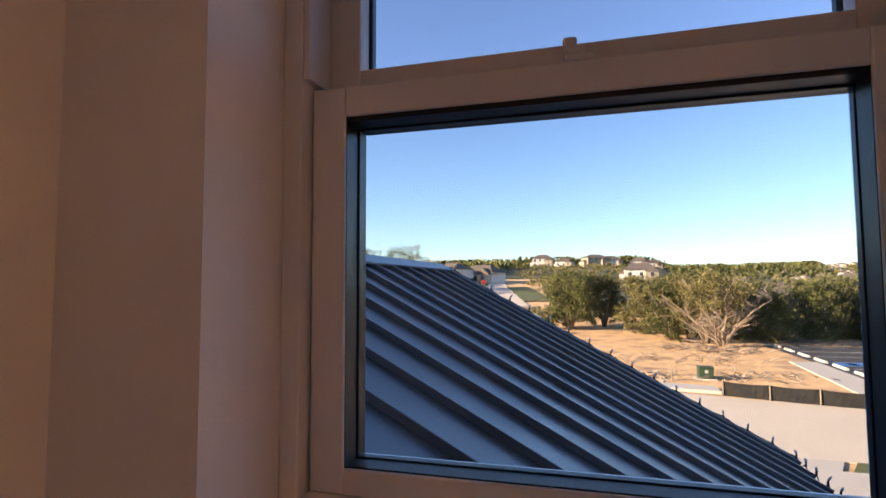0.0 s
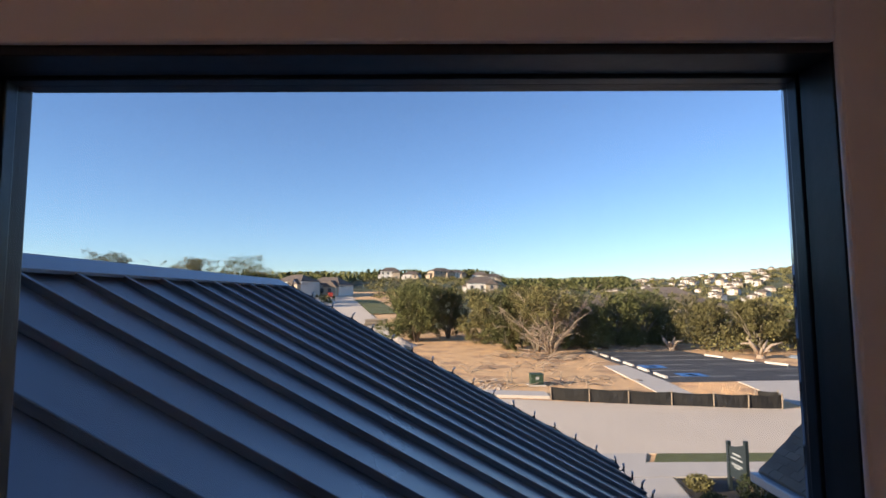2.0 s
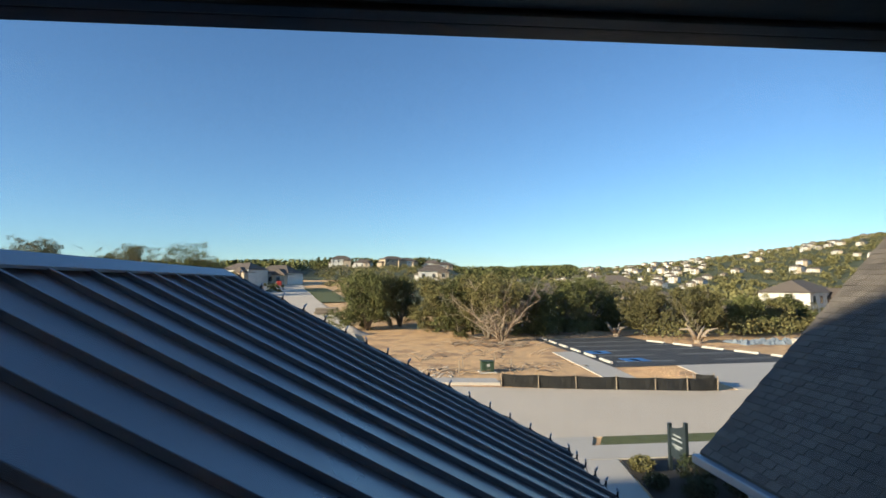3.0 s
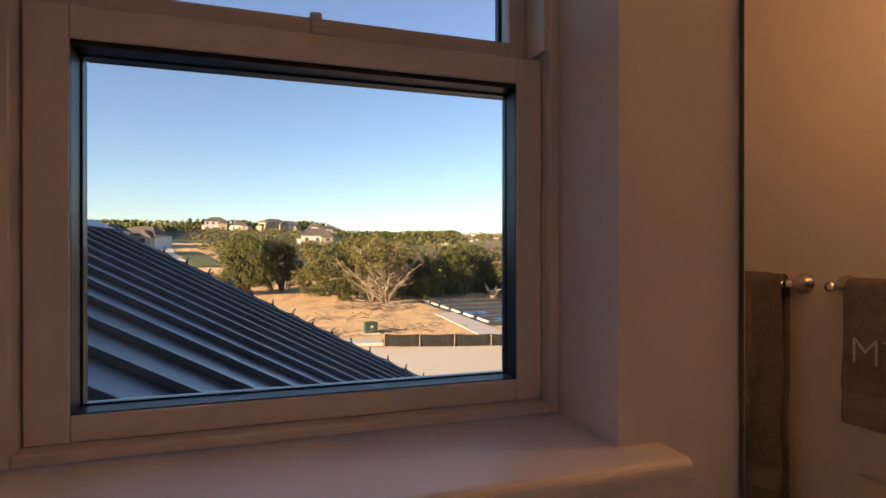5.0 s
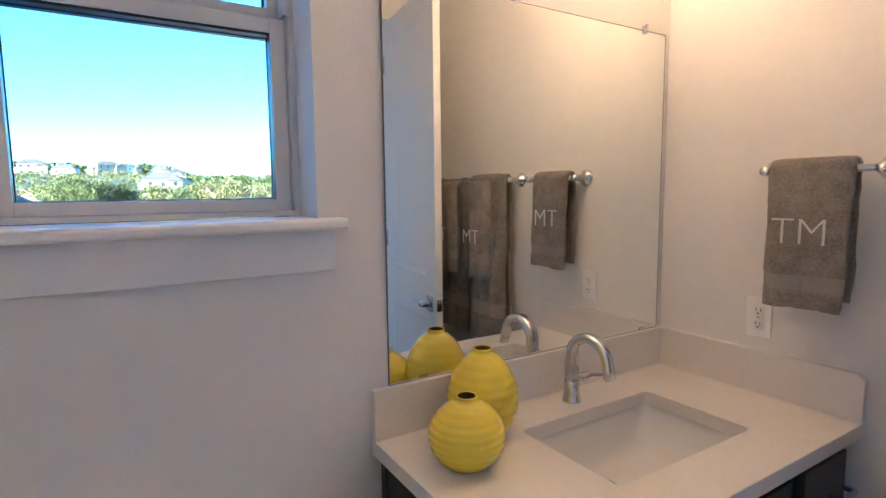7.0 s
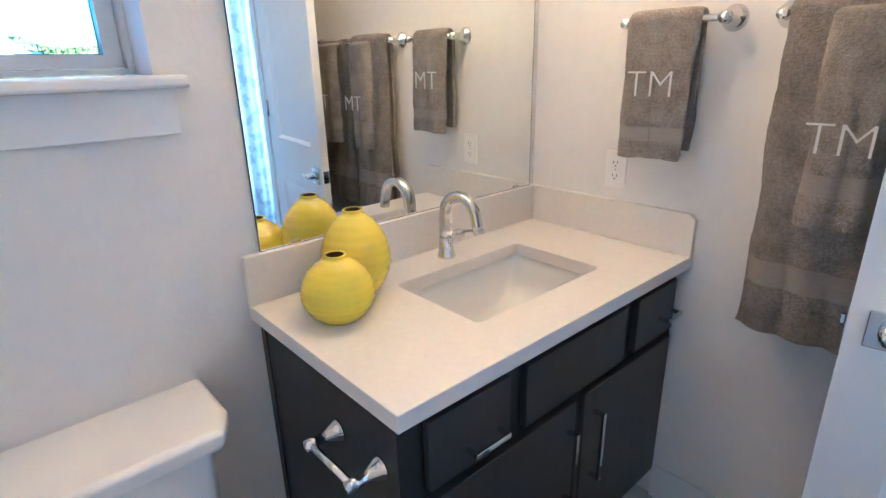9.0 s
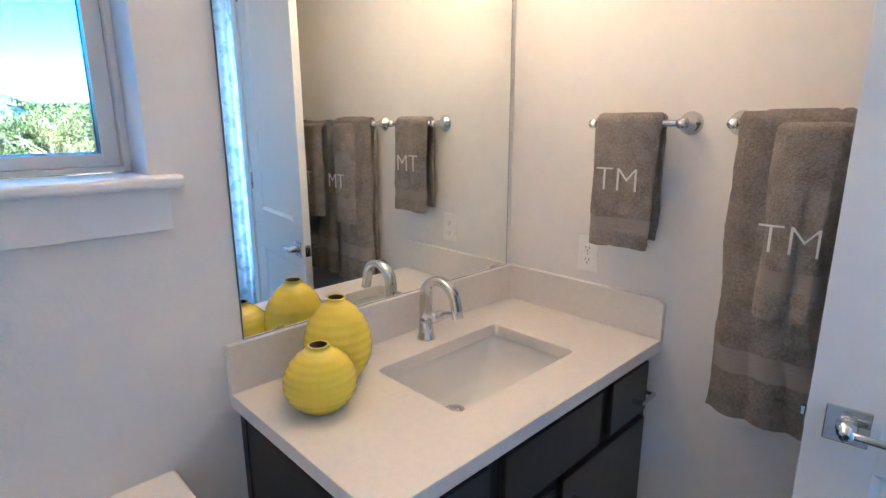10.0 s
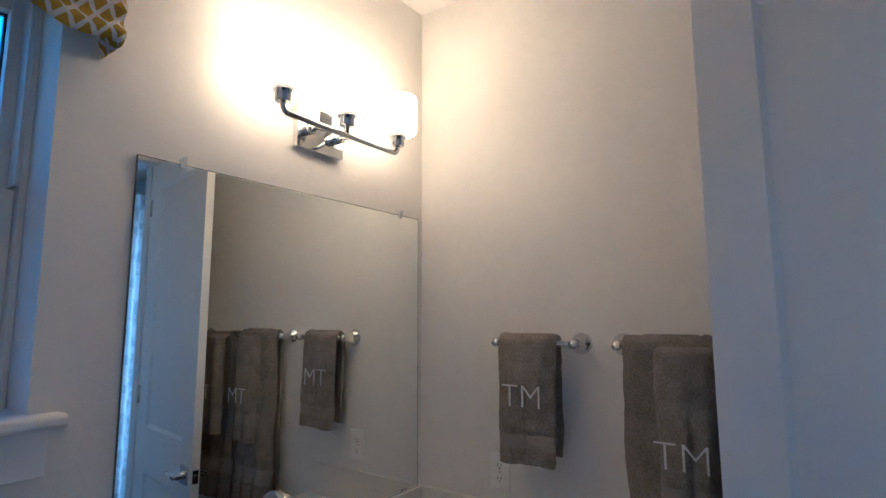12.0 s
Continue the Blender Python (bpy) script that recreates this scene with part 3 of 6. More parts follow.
def countertop():
    t = thing("countertop", (-0.535, -0.29, 0.843), "cream quartz vanity top with backsplash and sink cutout", "countertop")
    ox, oy, oz = -0.535, -0.29, 0.843
    sx0, sx1, sy0, sy1 = -0.742, -0.266, -0.455, -0.155
    bm = bmesh.new()
    r = 0.018
    def rounded(x0, x1, y0, y1, n=5):
        pts = []
        for cx, cy, a in ((x1 - r, y1 - r, 0), (x0 + r, y1 - r, 90), (x0 + r, y0 + r, 180), (x1 - r, y0 + r, 270)):
            pts += arc(cx, cy, r, a, a + 90, n)
        return pts
    hole = rounded(sx0, sx1, sy0, sy1)
    n = len(hole)
    outer = []
    X0, X1, Y0, Y1 = -1.07, -0.0008, -0.592, -0.0008
    cx, cy = (sx0 + sx1) / 2, (sy0 + sy1) / 2
    for k, (x, y) in enumerate(hole):
        q = k // 6
        e = k % 6
        corner = ((X1, Y1), (X0, Y1), (X0, Y0), (X1, Y0))[q]
        near = ((X1, y), (x, Y1)) if q == 0 else ((x, Y1), (X0, y)) if q == 1 else ((X0, y), (x, Y0)) if q == 2 else ((x, Y0), (X1, y))
        outer.append(near[0] if e == 0 else near[1] if e == 5 else corner)
    def vert(p, z):
        return bm.verts.new((p[0] - ox, p[1] - oy, z))
    ht = [vert(p, 0.037) for p in hole]
    hb = [vert(p, 0.0) for p in hole]
    ot = [vert(p, 0.037) for p in outer]
    ob_ = [vert(p, 0.0) for p in outer]
    for k in range(n):
        j = (k + 1) % n
        bm.faces.new((ht[k], ht[j], ot[j], ot[k]))
        bm.faces.new((hb[j], hb[k], ob_[k], ob_[j]))
        bm.faces.new((hb[k], hb[j], ht[j], ht[k]))
        bm.faces.new((ot[k], ot[j], ob_[j], ob_[k]))
    bmesh.ops.remove_doubles(bm, verts=bm.verts, dist=0.0003)
    bmesh.ops.dissolve_degenerate(bm, edges=bm.edges, dist=0.0003)
    slab = part("slab", bm, QUARTZ, t)
    bv = slab.modifiers.new("edge", "BEVEL")
    bv.width, bv.segments, bv.angle_limit = 0.002, 2, radians(50)
    boxes("backsplash", [QUARTZ], [(-1.07 - ox, -0.0008 - ox, -0.02 - oy, -0.0008 - oy, 0.0375, 0.161)], t, 0.0015)
    bm = bmesh.new()
    vs = [(-0.592, 0.0375), (-0.0205, 0.0375), (-0.0205, 0.161), (-0.575, 0.161), (-0.592, 0.147)]
    a = [bm.verts.new((-0.02 - ox, y - oy, z)) for y, z in vs]
    b = [bm.verts.new((-0.0008 - ox, y - oy, z)) for y, z in vs]
    bm.faces.new(a); bm.faces.new(list(reversed(b)))
    for k in range(5):
        bm.faces.new((a[k], b[k], b[(k + 1) % 5], a[(k + 1) % 5]))
    part("side_splash", bm, QUARTZ, t)
    # under-mounted basin with a sloping front
    s = thing("sink", (cx, cy, 0.70), "white rectangular undermount ceramic sink", "sink")
    bm = bmesh.new()
    loops = []
    hx, hy = (sx1 - sx0) / 2, (sy1 - sy0) / 2
    for dx, dy, z, off, rr in ((0.022, 0.022, 0.1425, 0, 0.02), (0.004, 0.004, 0.1425, 0, 0.02), (0.003, 0.003, 0.12, 0, 0.03), (-0.010, -0.010, 0.075, 0.002, 0.045), (-0.028, -0.022, 0.034, 0.006, 0.06), (-0.075, -0.05, 0.014, 0.012, 0.06), (-0.18, -0.11, 0.010, 0.03, 0.03), (-0.205, -0.125, 0.008, 0.045, 0.02)):
        x_, y_ = hx + dx, hy + dy
        rr = min(rr, x_ * 0.95, y_ * 0.95)
        pts = []
        for qx, qy, an in ((x_ - rr, y_ - rr, 0), (-x_ + rr, y_ - rr, 90), (-x_ + rr, -y_ + rr, 180), (x_ - rr, -y_ + rr, 270)):
            pts += arc(qx, qy, rr, an, an + 90, 5)
        loops.append([bm.verts.new((p[0], p[1] + off, z)) for p in pts])
    for a, b in zip(loops, loops[1:]):
        for k in range(len(a)):
            bm.faces.new((a[k], a[(k + 1) % len(a)], b[(k + 1) % len(a)], b[k])).smooth = True
    bm.faces.new(loops[-1])
    basin = part("basin", bm, CERAMIC, s)
    so = basin.modifiers.new("thick", "SOLIDIFY")
    so.thickness, so.offset = 0.008, -1
    bm = bmesh.new()
    lathe(bm, [(0.030, 0), (0.031, 0.003), (0.026, 0.006), (0.023, 0.004), (0.0225, 0.001), (0.017, 0.001), (0.0165, 0.006), (0.012, 0.009), (0.001, 0.010)], 28, Matrix.Translation((-0.028, 0.068, 0.0095)))
    part("drain", bm, CHROME, s, "round chrome pop-up drain")


countertop()


def faucet():
    f = thing("faucet", (-0.503, -0.088, 0.88), "tall arched polished chrome single-lever faucet", "faucet")
    bm = bmesh.new()
    lathe(bm, [(0.0, 0), (0.0275, 0), (0.0275, 0.004), (0.024, 0.010), (0.0215, 0.03), (0.020, 0.06)], 28)
    part("base", bm, CHROME, f)
    # flat-sided arching spout
    bm = bmesh.new()
    path = [(0, 0.055), (0, 0.09), (-0.001, 0.12)] + [(-0.063 + 0.062 * math.cos(radians(a)), 0.132 + 0.060 * math.sin(radians(a))) for a in range(0, 166, 10)] + [(-0.128, 0.125), (-0.136, 0.098)]
    rings = []
    for k, (y, z) in enumerate(path):
        q0, q1 = path[max(k - 1, 0)], path[min(k + 1, len(path) - 1)]
        d = Vector((0, q1[0] - q0[0], q1[1] - q0[1])).normalized()
        nrm = Vector((0, -d.z, d.y))
        w = k / (len(path) - 1)
        hw, hh = 0.0175 - 0.001 * w, 0.0165 * (1 - w) + 0.0105 * w
        ringv = []
        for i in range(16):
            a = 2 * math.pi * i / 16
            c, s_ = math.cos(a), math.sin(a)
            p_ = 0.55
            ringv.append(bm.verts.new(Vector((math.copysign(abs(c) ** p_, c) * hw * 0.97, y, z)) + nrm * math.copysign(abs(s_) ** p_, s_) * hh))
        rings.append(ringv)
    for a, b in zip(rings, rings[1:]):
        for i in range(16):
            bm.faces.new((a[i], a[(i + 1) % 16], b[(i + 1) % 16], b[i])).smooth = True
    bm.faces.new(rings[0]); bm.faces.new(rings[-1])
    part("spout", bm, CHROME, f)
    bm = bmesh.new()
    lathe(bm, [(0.0, 0.0), (0.0155, 0.0), (0.0155, 0.026), (0.0145, 0.028), (0.0145, 0.031), (0.0155, 0.033), (0.0155, 0.05), (0.012, 0.054), (0, 0.055)], 24, Matrix.Translation((0.012, 0, 0.058)) @ Matrix.Rotation(radians(90), 4, "Y"))
    part("handle_hub", bm, CHROME, f)
    bm = bmesh.new()
    tube(bm, [(0.060, 0, 0.062), (0.068, -0.022, 0.068), (0.072, -0.052, 0.074), (0.074, -0.066, 0.076)], [0.006, 0.0055, 0.005, 0.0045], 12)
    part("lever", bm, CHROME, f)
    bm = bmesh.new()
    tube(bm, [(0, 0.022, 0.055), (0, 0.024, 0.10)], 0.0028, 8)
    lathe(bm, [(0.0, 0), (0.005, 0.0), (0.005, 0.010), (0, 0.012)], 12, Matrix.Translation((0, 0.024, 0.10)))
    part("lift_rod", bm, CHROME, f)


faucet()


def vase(x, y, height, radius, mouth, label):
    v = thing("vase", (x, y, 0.8803), label, "vase", "yellow vases")
    prof, n = [(0.0, 0.0), (radius * 0.55, 0.0)], 46
    belly = 0.40
    for k in range(n + 1):
        w = k / n
        if w < belly:
            r = radius * (0.60 + 0.40 * math.sin(math.pi / 2 * w / belly) ** 0.8)
        else:
            u = (w - belly) / (1 - belly)
            r = mouth + (radius - mouth) * max(0.0, 1 - u ** 2.15) ** 0.80
        r += 0.0007 * math.sin(w * 58) * (1 if 0.15 < w < 0.95 else 0)
        prof.append((r, 0.004 + w * (height - 0.014)))
    prof += [(mouth * 1.0, height - 0.004), (mouth * 1.06, height - 0.001), (mouth * 0.98, height), (mouth * 0.82, height - 0.001)]
    bm = bmesh.new()
    lathe(bm, prof, 48, caps=False)
    part("body", bm, YELLOW, v)
    bm = bmesh.new()
    lathe(bm, [(mouth * 0.82, height - 0.0012), (mouth * 0.80, height - 0.02), (mouth * 0.9, height - 0.05), (0.001, height - 0.06)], 32, caps=False)
    part("hollow", bm, VASE_DARK, v, "dark open mouth")


vase(-0.828, -0.113, 0.213, 0.086, 0.0235, "taller yellow glazed ceramic vase against the mirror")
vase(-0.942, -0.212, 0.152, 0.083, 0.0235, "shorter round yellow glazed ceramic vase on the counter")

# ---- vanity light ----
def vanity_light():
    l = thing("vanity_light", (-0.515, 0, 2.145), "polished nickel bar light with three lit white glass shades", "wall lamp")
    boxes("backplate", [CHROME], [(-0.09, 0.09, -0.022, -0.0008, -0.066, 0.066)], l, 0.003)
    for x in (-0.055, 0.055):
        bm = bmesh.new()
        lathe(bm, [(0.0, 0), (0.017, 0.0), (0.017, 0.03), (0.010, 0.032), (0, 0.032)], 20, Matrix.Translation((x, -0.022, -0.01)) @ Matrix.Rotation(radians(90), 4, "X"))
        tube(bm, [(x, -0.05, -0.01), (x * 0.9, -0.09, -0.022), (x * 0.7, -0.126, -0.03)], 0.005, 10)
        part("arm", bm, CHROME, l)
    bm = bmesh.new()
    path = [(-0.224, 0.005), (-0.224, -0.008)] + [(-0.204 - 0.02 * math.cos(radians(a)), -0.013 - 0.02 * math.sin(radians(a))) for a in range(0, 91, 15)]
    path += [(-0.1, -0.034), (0, -0.034), (0.1, -0.034)] + [(0.204 + 0.02 * math.sin(radians(a)), -0.013 - 0.02 * math.cos(radians(a))) for a in range(0, 91, 15)] + [(0.224, -0.008), (0.224, 0.005)]
    tube(bm, [(x, -0.13, z) for x, z in path], 0.0085, 12)
    part("bar", bm, CHROME, l)
    for x in (-0.224, 0, 0.224):
        bm = bmesh.new()
        z0 = -0.034 if x == 0 else 0.0
        lathe(bm, [(0.0, z0), (0.008, z0), (0.008, -0.008), (0.020, -0.008), (0.022, -0.005), (0.022, 0.019), (0.028, 0.020), (0.028, 0.0245), (0.0, 0.0245)], 24, Matrix.Translation((x, -0.13, 0)))
        part("socket", bm, CHROME, l)
        bm = bmesh.new()
        lathe(bm, [(0.0, 0.0246), (0.029, 0.0246), (0.030, 0.027), (0.029, 0.0306), (0.0, 0.0306)], 28, Matrix.Translation((x, -0.13, 0)))
        part("collar", bm, PLASTIC, l, "white ceramic collar")
        bm = bmesh.new()
        lathe(bm, [(0.027, 0.0310), (0.045, 0.0315), (0.0535, 0.0335), (0.0535, 0.0375), (0.027, 0.0365)], 36, Matrix.Translation((x, -0.13, 0)), caps=False)
        part("shade_base", bm, SHADE_BASE, l, "glass foot of the shade, set to glow dimmer")
        bm = bmesh.new()
        lathe(bm, [(0.054, 0.0338), (0.0595, 0.0385), (0.0625, 0.048), (0.0625, 0.150), (0.0605, 0.153), (0.0585, 0.150), (0.0585, 0.05), (0.054, 0.040)], 36, Matrix.Translation((x, -0.13, 0)), caps=False)
        sh = part("shade", bm, SHADE, l, "lit white frosted glass cylinder shade")
        bm = bmesh.new()
        lathe(bm, [(0.002, 0.034), (0.012, 0.04), (0.024, 0.075), (0.022, 0.10), (0.010, 0.118), (0.001, 0.12)], 20, Matrix.Translation((x, -0.13, 0)))
        part("bulb", bm, BULB, sh)
        ld = bpy.data.lights.new("bulb_light", "POINT")
        ld.energy, ld.color, ld.shadow_soft_size = LAMP_WATTS, LAMP_COLOUR, 0.03
        lo = new("bulb_light", ld)
        lo.location = (-0.515 + x, -0.13, 2.145 + 0.135)


vanity_light()

# ---- outlet ----
def outlet():
    o = thing("outlet", (0, -0.325, 1.097), "white duplex wall outlet above the side splash", "outlet")
    boxes("plate", [PLASTIC], [(-0.006, -0.0006, -0.035, 0.035, -0.057, 0.057)], o, 0.002)
    for z in (-0.02, 0.02):
        r = boxes("receptacle", [PLASTIC], [(-0.008, -0.0062, -0.017, 0.017, z - 0.0145, z + 0.0145)], o, 0.0009)
        boxes("slot", [SLOT], [(-0.0085, -0.0081, -0.0075, -0.0055, z - 0.002, z + 0.007), (-0.0085, -0.0081, 0.0055, 0.0075, z - 0.002, z + 0.007), (-0.0085, -0.0081, -0.0022, 0.0022, z - 0.010, z - 0.006)], r)
    boxes("screw", [CHROME], [(-0.0072, -0.0061, -0.0025, 0.0025, -0.0025, 0.0025)], o, 0.0004)


outlet()

# ---- towels ----
def towel_bar(y0, y1, label):
    b = thing("towel_bar", (0, (y0 + y1) / 2, 1.51), label, "towel bar", "chrome towel bars")
    h = abs(y1 - y0) / 2
    for s in (-1, 1):
        bm = bmesh.new()
        lathe(bm, [(0.0, 0.0), (0.032, 0.0), (0.032, 0.003), (0.024, 0.010), (0.0155, 0.024), (0.0125, 0.045), (0.0135, 0.058), (0.0135, 0.072), (0.0, 0.074)], 28, Matrix.Translation((-0.0006, s * h, 0)) @ Matrix.Rotation(radians(-90), 4, "Y"))
        part("post", bm, CHROME, b)
    bm = bmesh.new()
    tube(bm, [(-0.063, -h, 0), (-0.063, h, 0)], 0.009, 16)
    part("rail", bm, CHROME, b)


towel_bar(-0.612, -0.354, "short chrome towel bar with flared posts")
towel_bar(-1.40, -0.738, "long chrome towel bar with flared posts")


def towel(name, y0, y1, drop, back, gap, label, seed, bands, text_z=None, text_y=None, size=0.1, top=1.51, lean=0.0, thick=0.012, parent_group="grey towels"):
    """A towel hung over a bar: folded cloth with a woven band near its hem."""
    t = thing(name, (-0.063, (y0 + y1) / 2, top), label, "towel", parent_group)
    w = abs(y1 - y0)
    rng = random.Random(seed)
    ph = [rng.uniform(0, 6.28) for _ in range(6)]
    prof = []
    nb = 14
    for k in range(nb + 1):
        prof.append((gap, -back + (back) * k / nb))
    for a in range(20, 161, 20):
        prof.append((gap * math.cos(radians(a)), min(gap, 0.02) * math.sin(radians(a)) * 0.9))
    nf = 56
    for k in range(nf + 1):
        prof.append((-gap, -drop * k / nf))
    nu = 36
    bm = bmesh.new()
    rows = []
    for (px, pz) in prof:
        row = []
        d = max(0.0, -pz / drop)
        for i in range(nu + 1):
            u = i / nu
            wav = 0.006 * d * math.sin(u * 7 + ph[0]) + 0.003 * math.sin(u * 15 + ph[1] + pz * 4) * min(1, d * 2) + 0.004 * math.sin(pz * 6 + ph[2])
            side = -1 if px < 0 else 0.4
            edge = 0.005 * math.sin(pz * 9 + ph[3]) + 0.003 * math.sin(pz * 23 + ph[4])
            yy = -w / 2 + w * u + edge * (1 if u < 0.5 else -1) * min(1, 2 * d) + lean * d
            zz = pz + (0.003 * math.sin(u * 4 + ph[5]) * d)
            if name == "bath_towel" and px < 0:
                wav += 0.007 * min(1, d * 3) * (math.sin(u * 19 + ph[2] + 1.5 * math.sin(pz * 5)) - 0.6)
            woven = px < 0 and any(z0 < pz < z1 for z0, z1 in bands)
            pile = 0.0035 if woven else rng.uniform(-0.0011, 0.0011)
            curl = min(gap * 0.75, 0.034) * abs(2 * u - 1) ** 5 if px < 0 else 0.0
            row.append(bm.verts.new((px + curl + side * wav - 0.010 * d * (px < 0) + pile, yy + (0 if woven else rng.uniform(-0.0010, 0.0010)), zz)))
        rows.append(row)
    for a, b in zip(rows, rows[1:]):
        for i in range(nu):
            f = bm.faces.new((a[i], a[i + 1], b[i + 1], b[i]))
            f.smooth = True
            z = (a[i].co.z + b[i].co.z) / 2
            if a[i].co.x < 0 and any(z0 < z < z1 for z0, z1 in bands):
                f.material_index = 1
    # bath towels take the terry with shade in its colour
    cl = part("cloth", bm, [TERRY_SHADED if name == "bath_towel" else TERRY, TERRY_BAND], t)
    so = cl.modifiers.new("thick", "SOLIDIFY")
    so.thickness, so.offset = thick, 1
    bv = cl.modifiers.new("soft", "BEVEL")
    bv.width, bv.segments, bv.angle_limit = thick * 0.42, 3, radians(60)
    if text_z is not None:
        cu = bpy.data.curves.new("monogram", "FONT")
        cu.body, cu.size, cu.extrude, cu.align_x = "TM", size, 0.0012, "CENTER"
        cu.offset = -0.0022
        ob = bpy.data.objects.new("tmp", cu)
        scene.collection.objects.link(ob)
        bpy.context.view_layer.update()
        me = bpy.data.meshes.new_from_object(ob.evaluated_get(bpy.context.evaluated_depsgraph_get()))
        bpy.data.objects.remove(ob)
        me.name = "monogram"
        me.materials.clear()
        me.materials.append(THREAD)
        mo = new("monogram", me)
        mo.parent = t
        mo.matrix_local = Matrix.Translation((-gap - thick - 0.007 - 0.016 * (-text_z / drop), text_y, text_z)) @ Euler((radians(90), 0, radians(-90))).to_matrix().to_4x4()
        tagged(mo, "white embroidered letters")


towel("hand_towel", -0.560, -0.378, 0.350, 0.33, 0.020, "folded grey terry hand towel with white TM monogram", 3, [(-0.305, -0.262)], -0.187, 0.006, 0.098)
towel("bath_towel", -1.015, -0.763, 0.745, 0.70, 0.019, "long folded grey terry bath towel under a hand towel", 5, [(-0.620, -0.560)], thick=0.016)
towel("hand_towel", -0.995, -0.840, 0.440, 0.06, 0.060, "folded grey hand towel with white TM monogram over a bath towel", 8, [(-0.372, -0.322)], -0.275, 0.006, 0.098, top=1.497, thick=0.018)
towel("bath_towel", -1.335, -1.055, 0.745, 0.70, 0.019, "long folded grey bath towel behind the open door", 15, [(-0.625, -0.565)], thick=0.016)
towel("hand_towel", -1.265, -1.105, 0.435, 0.05, 0.066, "folded grey hand towel behind the open door", 18, [(-0.372, -0.322)], -0.275, 0.006, 0.098, top=1.497, thick=0.018)

# ---- door ----
def door():
    ang = 98.2
    d = structure(thing("door_1", (-0.165, SOUTH + 0.03, 0), "", "", rz=ang), "open white two-panel interior door with chrome lever", "door")
    W, H, T = 0.715, 2.405, 0.035
    st, y0, y1 = 0.122, -T / 2, T / 2
    P = [(st, W - st, 0.24, 0.835), (st, W - st, 1.055, H - 0.12)]
    slab = boxes("leaf", [DOORPAINT], [(0, st, y0, y1, 0.012, H), (W - st, W, y0, y1, 0.012, H), (st, W - st, y0, y1, 0.012, 0.24), (st, W - st, y0, y1, 0.835, 1.055), (st, W - st, y0, y1, H - 0.12, H)], d, 0.001)
    for (a, b, z0, z1) in P:
        boxes("panel", [DOORPAINT], [(a - 0.002, b + 0.002, y0 + 0.010, y1 - 0.010, z0 - 0.002, z1 + 0.002)], slab)
        for s in (-1, 1):
            bm = bmesh.new()
            o = [(a, z0), (b, z0), (b, z1), (a, z1)]
            i = [(a + 0.014, z0 + 0.014), (b - 0.014, z0 + 0.014), (b - 0.014, z1 - 0.014), (a + 0.014, z1 - 0.014)]
            ov = [bm.verts.new((x, s * (T / 2 - 0.002), z)) for x, z in o]
            iv = [bm.verts.new((x, s * (T / 2 - 0.0095), z)) for x, z in i]
            bv = [bm.verts.new((x, s * (T / 2 - 0.012), z)) for x, z in o]
            cv = [bm.verts.new((x, s * (T / 2 - 0.012), z)) for x, z in i]
            for k in range(4):
                j = (k + 1) % 4
                bm.faces.new((ov[k], ov[j], iv[j], iv[k]))
                bm.faces.new((iv[k], iv[j], cv[j], cv[k]))
                bm.faces.new((bv[k], bv[j], ov[j], ov[k]))
            part("panel_moulding", bm, DOORPAINT, slab)
    hx, hz = W - 0.068, 0.925
    for s in (-1, 1):
        hd = boxes("door_handle", [CHROME], [(hx - 0.0375, hx + 0.0375, s * (T / 2 + 0.0005) if s > 0 else -T / 2 - 0.009, T / 2 + 0.009 if s > 0 else -T / 2 - 0.0005, hz - 0.0375, hz + 0.0375)], d, 0.002, "square polished chrome rose with a lever")
        bm = bmesh.new()
        lathe(bm, [(0.0, 0.0), (0.0185, 0.0), (0.0185, 0.012), (0.0165, 0.014), (0.0165, 0.03), (0.0125, 0.032), (0.0125, 0.045), (0.0, 0.046)], 24, Matrix.Translation((hx, s * (T / 2 + 0.009), hz)) @ Matrix.Rotation(radians(-90 * s), 4, "X"))
        part("hub", bm, CHROME, hd)
        bm = bmesh.new()
        yy = s * (T / 2 + 0.042)
        tube(bm, [(hx + 0.004, yy, hz), (hx - 0.03, yy, hz - 0.001), (hx - 0.075, yy, hz - 0.003), (hx - 0.112, yy - s * 0.004, hz - 0.004)], [0.010, 0.008, 0.0075, 0.007], 12)
        part("lever", bm, CHROME, hd)
        bm = bmesh.new()
        lathe(bm, [(0.0, 0.0), (0.0055, 0.0), (0.0045, 0.004), (0.0, 0.004)], 14, Matrix.Translation((hx, s * (T / 2 + 0.0555), hz)) @ Matrix.Rotation(radians(-90 * s), 4, "X"))
        part("privacy_button", bm, SLOT, hd)
    bm = bmesh.new()
    box(bm, W + 0.0003, W + 0.002, -0.0125, 0.0125, hz - 0.028, hz + 0.028, bevel=0.0006)
    lp = part("latch_plate", bm, CHROME, d, "dark metal latch plate")
    boxes("latch_bolt", [CHROME], [(W + 0.002, W + 0.012, -0.006, 0.006, hz - 0.01, hz + 0.01)], lp, 0.002)
    for z in (0.22, 1.2, 2.18):
        bm = bmesh.new()
        tube(bm, [(-0.006, T / 2 + 0.003, z - 0.045), (-0.006, T / 2 + 0.003, z + 0.045)], 0.006, 10)
        part("hinge", bm, CHROME, d)


door()

